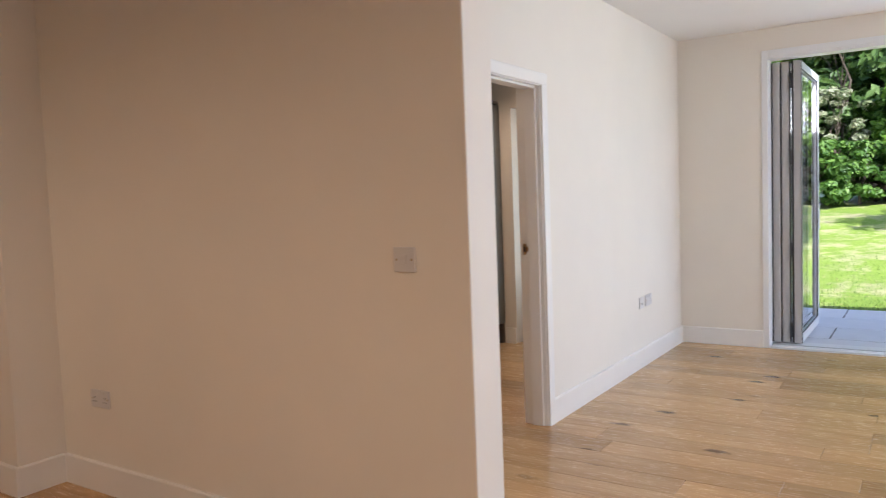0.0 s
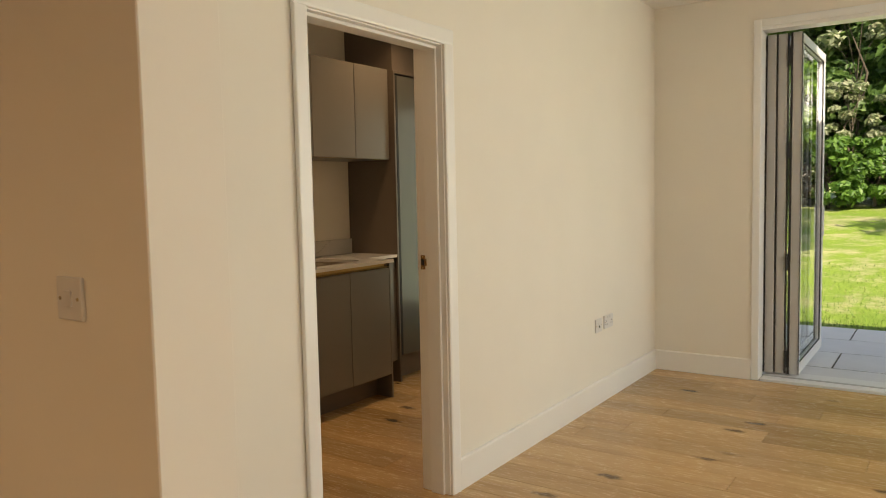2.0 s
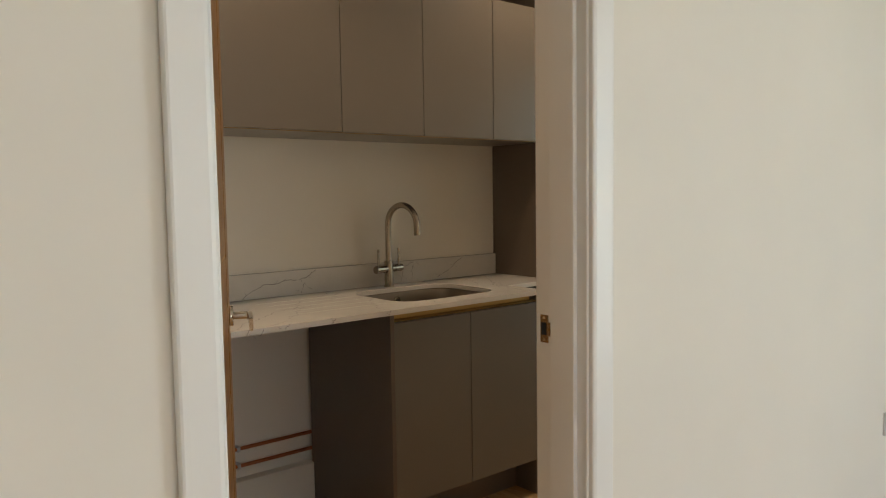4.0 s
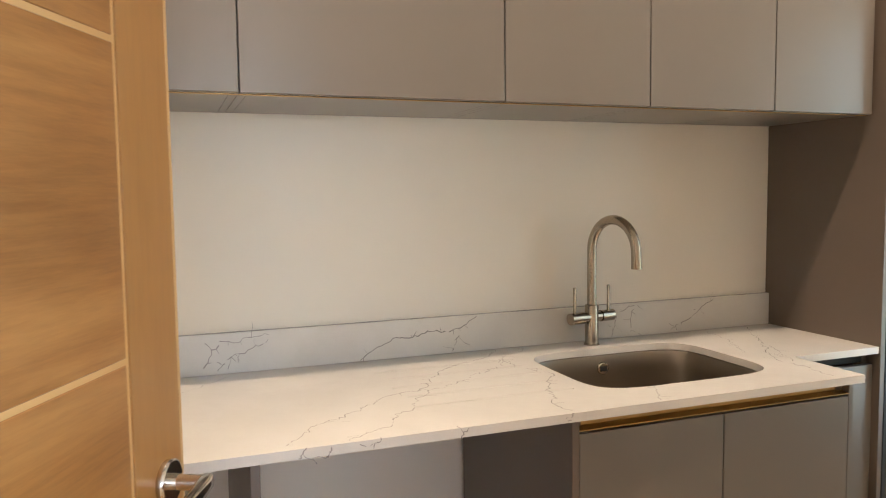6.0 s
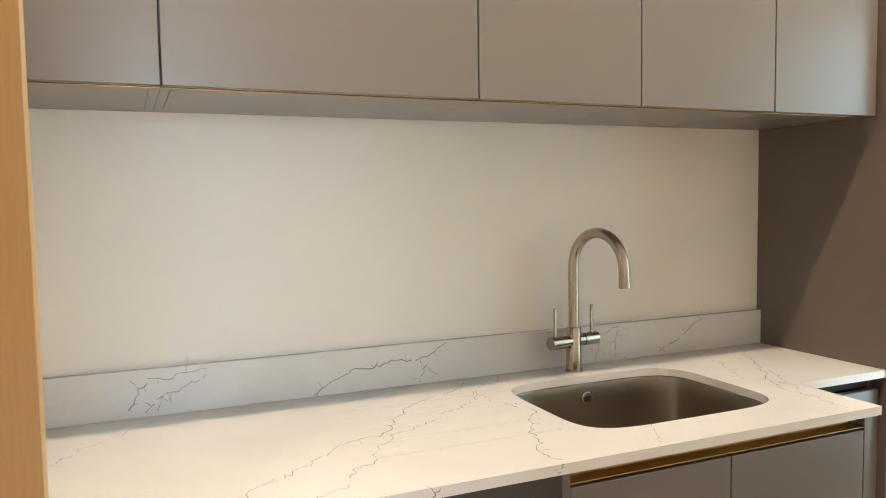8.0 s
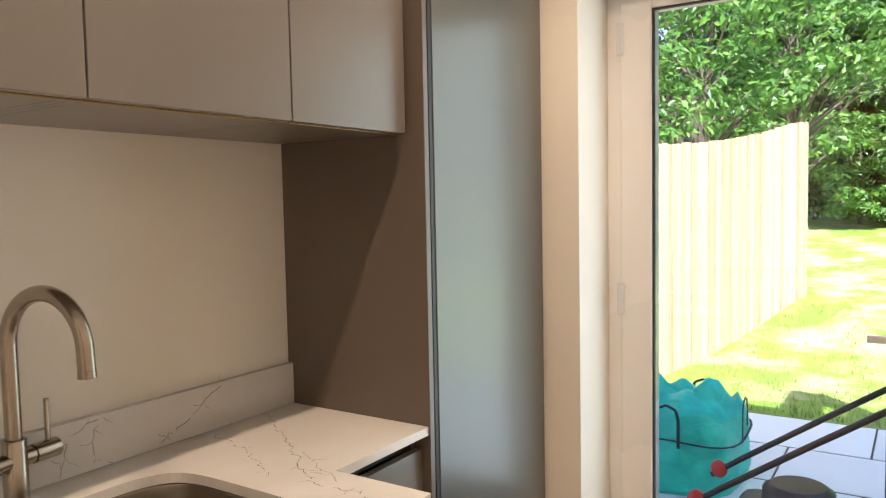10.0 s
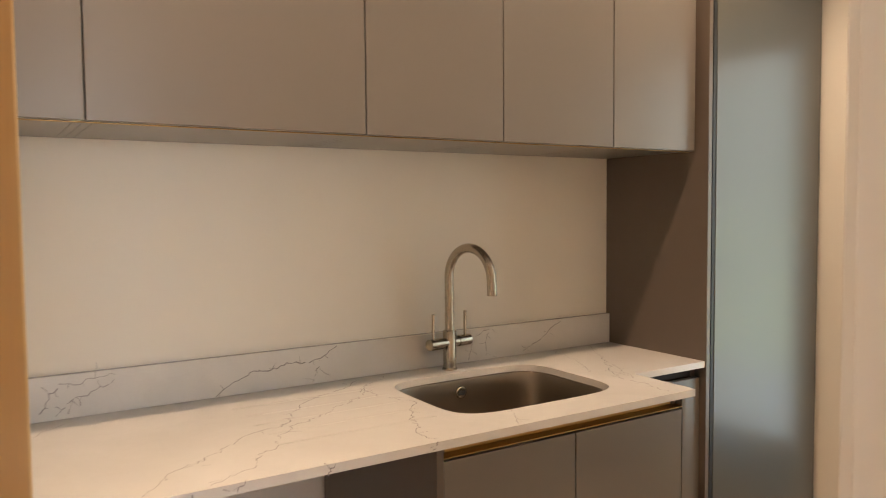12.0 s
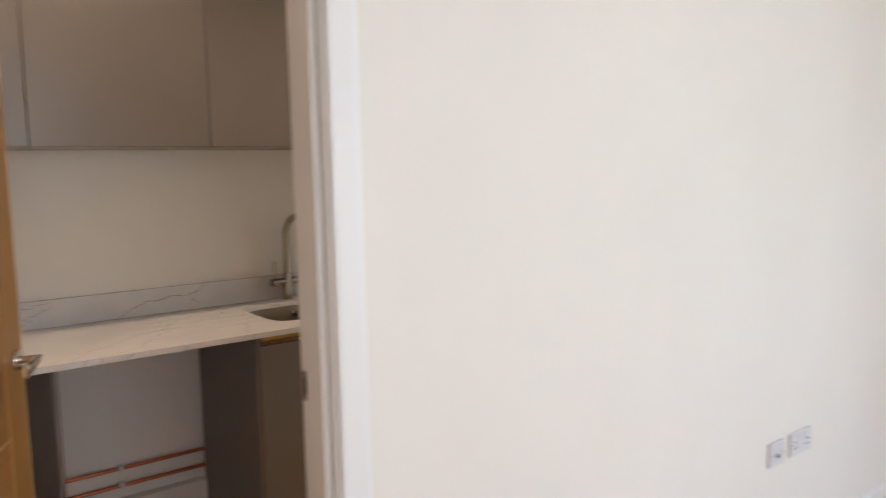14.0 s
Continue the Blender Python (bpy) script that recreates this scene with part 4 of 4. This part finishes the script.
def fence(label, group, x0, y0, x1, y1, top, mat, step, old):
    t = thing("fence", label, "fence", group, (x0, y0, 0))
    length = math.hypot(x1 - x0, y1 - y0)
    t.rotation_euler = (0, 0, math.atan2(y1 - y0, x1 - x0))
    bm = boxes((0, step * 1.15, -0.008, 0.010, 0, 1.0), bevel=0.002)
    first = part("board", bm, mat, t)
    n = int(length / step)
    rnd = random.Random(3)
    for i in range(n):
        b = first if i == 0 else new("board", first.data)
        b.parent = t
        gz = ground_height(x0 + (x1 - x0) * i / n, y0 + (y1 - y0) * i / n)
        b.location = (i * step, 0.006 * (i % 2), gz - 0.03)
        b.rotation_euler = (0, 0, radians(7 + rnd.uniform(-2, 2)))
        b.scale = (1, 1, top + rnd.uniform(-0.006, 0.006))
    for z in (0.35, 1.05, 1.6):
        part("rail", boxes((0, length, 0.024, 0.062, z - 0.035, z + 0.035), bevel=0.003), mat, t)
    k = int(length / 1.8) + 1
    for i in range(k + 1):
        part("post", boxes((i * length / k - 0.045, i * length / k + 0.045, 0.062, 0.152, -0.1, top - 0.06), bevel=0.004), mat, t)
    return t


fence("new pale vertical feather-edge timber fence along the garden side", "", -2.9, 3.3, -1.55, 9.0, 1.93, FENCE, 0.078, False)
fence("old weathered grey-brown timber fence behind the new one", "", -4.6, 3.3, -2.9, 10.5, 2.36, OLDWOOD, 0.14, True)

# ---- garden bag and mower ----
BAG = Mat("green_woven_plastic", (0.02, 0.38, 0.29), 0.42)
at = BAG.where()
w1, w2 = BAG.noise(at, 9, 5, 0.6, 0.8), BAG.noise(at, 160, 2)
BAG.colour(BAG.ramp(w1, [(0.3, (0.015, 0.40, 0.30)), (0.7, (0.04, 0.62, 0.48))]))
BAG.bump(w1, 0.7, 0.02)
WEB = painted("dark_webbing", (0.03, 0.035, 0.05), 0.8, 0.2)
bag = thing("garden_waste_bag", "bulging turquoise-green woven garden waste bag with dark handles", "bag", at=(-1.54, 3.95, -0.03))
bag.scale = (0.82, 0.82, 0.62)
bm = bmesh.new()
n, rows = 48, 14
rnd = random.Random(11)
rings = []
for r in range(rows + 1):
    f = r / rows
    ring = []
    for j in range(n):
        a = 2 * math.pi * j / n
        c, s = math.cos(a), math.sin(a)
        R = 0.36 + 0.05 * math.sin(math.pi * f) - 0.03 * f
        k = (abs(c) ** 3.2 + abs(s) ** 3.2) ** (-1 / 3.2)
        wob = 1 + 0.08 * noise.noise((c * 2.2, s * 2.2, f * 3.0)) + 0.05 * noise.noise((c * 7, s * 7, f * 8))
        top = 0.66 + 0.09 * noise.noise((c * 1.6 + 5, s * 1.6, 2)) + 0.03 * math.sin(5 * a)
        ring.append(bm.verts.new((R * k * c * wob, R * k * s * wob, f * top)))
    rings.append(ring)
for a, b in zip(rings, rings[1:]):
    for j in range(n):
        bm.faces.new((a[j], a[(j + 1) % n], b[(j + 1) % n], b[j])).smooth = True
bm.faces.new(rings[0])
for f, s in ((0.93, 0.95), (0.97, 0.84), (1.10, 0.66), (1.16, 0.46), (1.06, 0.28), (1.02, 0.10)):
    ring = [bm.verts.new((v.co.x * s, v.co.y * s, v.co.z * f + 0.075 * noise.noise((v.co.x * s * 7, v.co.y * s * 7, f * 2)))) for v in rings[rows]]
    prev = rings[-1]
    for j in range(n):
        bm.faces.new((prev[j], prev[(j + 1) % n], ring[(j + 1) % n], ring[j])).smooth = True
    rings.append(ring)
bm.faces.new(rings[-1])
part("sack", bm, BAG.m, bag)
for x, y, rz in ((0.02, -0.395, 0), (0.05, 0.36, 0), (0.39, 0.0, 90)):
    bm = bmesh.new()
    pts = [(-0.07, 0, 0.42), (-0.07, 0, 0.64), (-0.055, 0, 0.72), (0, 0, 0.755), (0.055, 0, 0.72), (0.07, 0, 0.64), (0.07, 0, 0.42)]
    for p, q in zip(pts, pts[1:]):
        d = (Vector(q) - Vector(p)).normalized()
        s = Vector((d.z, 0, -d.x)) * 0.009
        quad = []
        for yy in (-0.003, 0.003):
            quad.append([bm.verts.new(Vector(v) + sgn * s + Vector((0, yy, 0))) for v, sgn in ((p, -1), (p, 1), (q, 1), (q, -1))])
        a, b = quad
        bm.faces.new(a), bm.faces.new(b)
        for i in range(4):
            bm.faces.new((a[i], a[(i + 1) % 4], b[(i + 1) % 4], b[i]))
    hnd = part("handle", bm, WEB, bag, "dark webbing handle loop")
    hnd.location, hnd.rotation_euler = (x, y, -0.02), (0, 0, radians(rz))
bm = bmesh.new()
ringpts = []
for j in range(33):
    a = 2 * math.pi * j / 32
    c, s = math.cos(a), math.sin(a)
    k = (abs(c) ** 3.2 + abs(s) ** 3.2) ** (-1 / 3.2)
    ringpts.append((0.405 * k * c, 0.405 * k * s, 0.44 + 0.02 * math.sin(3 * a)))
add_tube(bm, ringpts, 0.007, 8, False)
part("piping", bm, WEB, bag, "dark sewn seam")

TUBE_B = painted("black_tube_paint", (0.015, 0.016, 0.02), 0.4, 0.1)
RED = painted("red_plastic", (0.45, 0.03, 0.03), 0.4, 0.1)
mower = thing("lawn_mower", "dark lawn mower with folded black tube handles and red clamps", "lawn mower", at=(-0.82, 3.15, -0.035))
bm = bmesh.new()
add_box(bm, -0.30, 0.24, -0.22, 0.22, 0.07, 0.24, bevel=0.06, seg=3)
part("deck", bm, painted("dark_grey_plastic", (0.04, 0.042, 0.05), 0.45, 0.1), mower)
bm = bmesh.new()
add_tube(bm, [(-0.05, 0, 0.2), (-0.05, 0, 0.33), (-0.05, 0, 0.35)], [0.14, 0.13, 0.10], 20)
part("motor_cover", bm, TUBE_B, mower)
for x in (-0.24, 0.18):
    for y in (-0.24, 0.24):
        bm = bmesh.new()
        add_tube(bm, [(x, y - 0.02, 0.085), (x, y - 0.018, 0.085), (x, y + 0.018, 0.085), (x, y + 0.02, 0.085)], [0.07, 0.085, 0.085, 0.07], 20)
        wh = part("wheel", bm, RUBBER, mower)
for y in (-0.19, 0.19):
    hd = part("handle_tube", tube([(-0.42, y, 0.26), (-0.30, y, 0.35), (0.0, y, 0.56), (0.35, y, 0.80)], 0.0125, 12), TUBE_B, mower, "black tube handle")
    bm = bmesh.new()
    bmesh.ops.create_uvsphere(bm, u_segments=14, v_segments=8, radius=0.033, matrix=pose(-0.39, y, 0.29) @ Matrix.Diagonal((1.1, 0.7, 1.2, 1)))
    part("clamp_knob", bm, RED, hd, "red clamp knob")
part("handle_bar", tube([(0.35, -0.19, 0.80), (0.39, -0.15, 0.827), (0.40, 0, 0.833), (0.39, 0.15, 0.827), (0.35, 0.19, 0.80)], 0.0125, 12), TUBE_B, mower)


# ---- planting ----
def leaf_material(name, dark, mid, light):
    k = Mat(name, mid, 0.45)
    isl = k.node("NewGeometry").outputs["Random Per Island"]
    k.colour(k.ramp(isl, [(0.0, dark), (0.5, mid), (1.0, light)]))
    k.set("Transmission Weight", 0.0)
    tr = k.node("BsdfTranslucent")
    k.link(k.ramp(isl, [(0.0, tuple(v * 1.2 for v in mid)), (1.0, tuple(v * 1.3 for v in light))]), tr.inputs["Color"])
    mx = k.node("MixShader")
    mx.inputs[0].default_value = 0.35
    out = k.t.nodes["Material Output"]
    k.link(k.b.outputs[0], mx.inputs[1]), k.link(tr.outputs[0], mx.inputs[2]), k.link(mx.outputs[0], out.inputs[0])
    return k.m


LEAF_DARK = leaf_material("dark_tree_leaves", (0.028, 0.068, 0.016), (0.078, 0.155, 0.034), (0.17, 0.27, 0.07))
LEAF_LIME = leaf_material("lime_leaves", (0.09, 0.19, 0.018), (0.18, 0.34, 0.035), (0.33, 0.50, 0.08))
LEAF_MID = leaf_material("shrub_leaves", (0.036, 0.095, 0.014), (0.09, 0.20, 0.03), (0.19, 0.33, 0.06))
LEAF_PALE = leaf_material("pale_blossom_leaves", (0.10, 0.15, 0.05), (0.26, 0.31, 0.15), (0.52, 0.52, 0.36))
LEAF_RED = leaf_material("copper_leaves", (0.022, 0.016, 0.010), (0.045, 0.032, 0.018), (0.085, 0.062, 0.032))
BARK = oak("tree_bark", (0.06, 0.045, 0.03), (0.11, 0.085, 0.06), (0.17, 0.14, 0.10), "z", 0.9, False, 0.2, 14.0)


def leaves(bm, centre, spread, count, size, rnd, droop=0.25):
    """A clump of small folded leaves round a centre, denser towards the outside."""
    for _ in range(count):
        d = Vector((rnd.gauss(0, 1), rnd.gauss(0, 1), rnd.gauss(0, 0.8))).normalized()
        p = Vector(centre) + Vector((d.x * spread[0], d.y * spread[1], d.z * spread[2])) * rnd.uniform(0.45, 1.0)
        n = (d + Vector((rnd.uniform(-.7, .7), rnd.uniform(-.7, .7), rnd.uniform(0.0, 1.1)))).normalized()
        u = n.orthogonal().normalized()
        u = (Matrix.Rotation(rnd.uniform(0, 6.28), 3, n) @ u)
        u = (u + Vector((0, 0, -droop))).normalized()
        v = n.cross(u).normalized()
        s = size * rnd.uniform(0.6, 1.25)
        a, b = p - u * s * 0.6, p + u * s * 0.75
        c, e = p + v * s * 0.34 + n * s * 0.10, p - v * s * 0.34 + n * s * 0.10
        va, vb, vc, ve = (bm.verts.new(q) for q in (a, b, c, e))
        bm.faces.new((va, vb, vc)), bm.faces.new((va, ve, vb))


def tree(label, x, y, height, crown_r, mat, seed, clumps, per, size, base=0.35, trunk_r=0.12, name="tree", category="tree", group=""):
    rnd = random.Random(seed)
    z0 = ground_height(x, y)
    t = thing(name, label, category, group, (x, y, z0 - 0.02))
    bm = bmesh.new()
    add_tube(bm, [(0, 0, 0), (rnd.uniform(-.1, .1), rnd.uniform(-.1, .1), height * 0.3), (rnd.uniform(-.3, .3), rnd.uniform(-.3, .3), height * 0.62), (rnd.uniform(-.4, .4), 0, height * 0.88)], [trunk_r * 1.3, trunk_r, trunk_r * 0.6, trunk_r * 0.15], 10)
    cb = bmesh.new()
    for i in range(clumps):
        a, f = rnd.uniform(0, 6.28), rnd.uniform(base, 1.0)
        r = crown_r * (0.35 + 0.75 * math.sin(math.pi * min(1, 0.12 + 0.88 * (f - base * 0.5) / (1.05 - base * 0.5))) ** 0.7) * rnd.uniform(0.45, 1.05)
        c = Vector((r * math.cos(a), r * math.sin(a), height * f))
        if rnd.random() < 0.5:
            h = height * f * rnd.uniform(0.5, 0.8)
            add_tube(bm, [(0, 0, h), c * 0.5 + Vector((0, 0, h * 0.5 + rnd.uniform(-.1, .3))), c], [trunk_r * 0.35, trunk_r * 0.22, 0.008], 6)
        sp = crown_r * rnd.uniform(0.18, 0.36)
        leaves(cb, c, (sp, sp, sp * 0.55), per, size, rnd)
    part("trunk", bm, BARK, t)
    part("crown", cb, mat, t)
    return t


def shrub(label, x, y, r, h, mat, seed, clumps, per, size, group=""):
    return tree(label, x, y, h, r, mat, seed, clumps, per, size, 0.12, 0.03, "shrub", "shrub", group)


for i, (x, y, h, r) in enumerate([(-4.0, 18.0, 8.0, 2.4), (-1.3, 18.6, 8.5, 2.3), (0.9, 18.2, 8.5, 2.3), (3.0, 18.4, 8.5, 2.3), (5.6, 18.2, 8.5, 2.6), (9.0, 18.5, 8.5, 2.8)]):
    tree("tall dark-leaved garden tree behind the lawn", x, y, h, r, LEAF_DARK, 20 + i, 170, 120, 0.22, 0.06, 0.12, group="boundary trees")
for i, (x, y, h, r) in enumerate([(-1.8, 16.6, 3.8, 1.1), (-0.3, 16.9, 4.2, 1.1), (1.0, 16.8, 3.7, 1.1), (2.3, 17.0, 4.2, 1.1), (3.7, 16.8, 3.8, 1.1)]):
    tree("dense dark green shrubby tree at the back of the border", x, y, h, r, LEAF_DARK if i % 2 else LEAF_MID, 30 + i, 80, 110, 0.16, 0.08, 0.06, group="border trees")
tree("tree with pale cream-green blossom sprays", 1.75, 16.4, 4.7, 1.0, LEAF_PALE, 41, 24, 90, 0.13, 0.72, 0.05)
tree("tree with pale cream-green blossom sprays", 0.05, 16.0, 4.6, 0.8, LEAF_PALE, 44, 12, 70, 0.12, 0.78, 0.04)
tree("pale yellow-green shrub with dry stalks", 0.05, 15.3, 2.7, 0.62, LEAF_PALE, 42, 26, 80, 0.11, 0.45, 0.03)
tree("bright lime-green tree with layered drooping branches", 2.35, 15.2, 2.9, 1.35, LEAF_LIME, 43, 44, 110, 0.15, 0.40, 0.05)
for i, (x, y, r, h, m) in enumerate([(-0.25, 14.3, 0.72, 1.45, LEAF_MID), (0.55, 14.5, 0.68, 1.35, LEAF_MID), (1.3, 14.9, 0.55, 0.85, LEAF_RED), (2.15, 15.0, 0.6, 0.85, LEAF_RED), (3.0, 15.0, 0.6, 0.9, LEAF_RED), (3.9, 14.9, 0.8, 1.2, LEAF_MID), (-1.4, 14.6, 0.9, 1.6, LEAF_MID), (5.2, 15.0, 0.9, 1.3, LEAF_MID), (-2.6, 15.4, 1.0, 1.8, LEAF_DARK)]):
    shrub("low copper-brown shrub at the lawn edge" if m is LEAF_RED else "dense rounded green shrub at the lawn edge", x, y, r, h, m, 60 + i, 60, 85, 0.11, "border shrubs")
for i, (x, y) in enumerate([(7.0, 8.0)]):
    tree("broad garden tree shading the far lawn", x, y, 6.5, 2.2, LEAF_MID, 50 + i, 70, 90, 0.20, 0.35, 0.12, group="side trees")
for i, (x, y, h, r) in enumerate([(-4.2, 9.3, 4.4, 1.5), (-5.6, 7.6, 4.6, 1.6), (-3.2, 11.2, 4.6, 1.6), (-6.4, 5.4, 4.4, 1.5), (-2.2, 13.0, 4.4, 1.6)]):
    tree("leafy green hedge tree behind the timber fence", x, y, h, r, LEAF_MID, 80 + i, 60, 110, 0.10, 0.30, 0.07, group="hedge trees")

# ---- patio slabs ----
sl_mesh = {}
def slab_mesh(w, d):
    key = (round(w, 3), round(d, 3))
    if key not in sl_mesh:
        bm = boxes((0, w, 0, d, -0.045, 0), bevel=0.002)
        me = bpy.data.meshes.new("slab")
        bm.to_mesh(me), bm.free()
        me.materials.append(STONE.m)
        sl_mesh[key] = me
    return sl_mesh[key]


rows = [(2.42, 3.03), (3.04, 3.48), (3.48, 4.09), (4.09, 4.70), (4.70, 5.33)]
for k, (a, b) in enumerate(rows):
    x = -6.0 + (0.36 if k % 2 else 0.78)
    while x < 6.4:
        if not (k == 0 and x > -1.05):
            o = new("slab", slab_mesh(0.905 - 0.012, b - a - 0.020))
            o.parent = pave
            o.location = (x, a + 0.010, -0.030)
        x += 0.905

# ---- floorboards ----
structure("floor", boxes((-4.2, 5.4, -7.2, NY0 + 0.001, -0.03, -0.0162), (UX, 5.4, NY0 + 0.001, UY1 + 0.235, -0.03, -0.0162), (WB, 5.4, UY1 + 0.235, GY + 0.003, -0.03, -0.0162)), SUBFLOOR, "engineered oak floor of wide knotty planks in warm honey tones", "floor")
floor_ob = bpy.data.objects["floor"]
pl_mesh = {}
def plank_mesh(w):
    key = round(w, 2)
    if key not in pl_mesh:
        bm = boxes((0, key - 0.0016, 0, 0.1882, -0.016, 0), bevel=0.0016)
        me = bpy.data.meshes.new("plank")
        bm.to_mesh(me), bm.free()
        me.materials.append(FLOOR_OAK)
        pl_mesh[key] = me
    return pl_mesh[key]


rnd = random.Random(17)
y = GY - 0.02 - 0.19
k = 0
while y > -7.2:
    if y > UY1 + 0.05:
        spans = [(WB + 0.14, 5.4)]
    elif y > UY0 - 0.19:
        spans = [(UX, 5.4)]
    elif y > NY1:
        spans = [(WB + 0.135, 5.4)]
    elif y > NY0 - 0.19:
        spans = [(AX - 0.1, 5.4)] if y < NY0 - 0.02 else [(NX - 0.02, 5.4)]
    else:
        spans = [(-4.2, 5.4)]
    for x0, x1 in spans:
        x = x0
        first = round(rnd.uniform(0.3, 1.7), 1)
        while x < x1 - 0.02:
            w = min(first if x == x0 else rnd.choice((1.2, 1.5, 1.9, 1.9)), x1 - x)
            o = new("plank", plank_mesh(w))
            o.parent = floor_ob
            o.location = (x, y, 0)
            x += round(w, 2)
    y -= 0.19
    k += 1
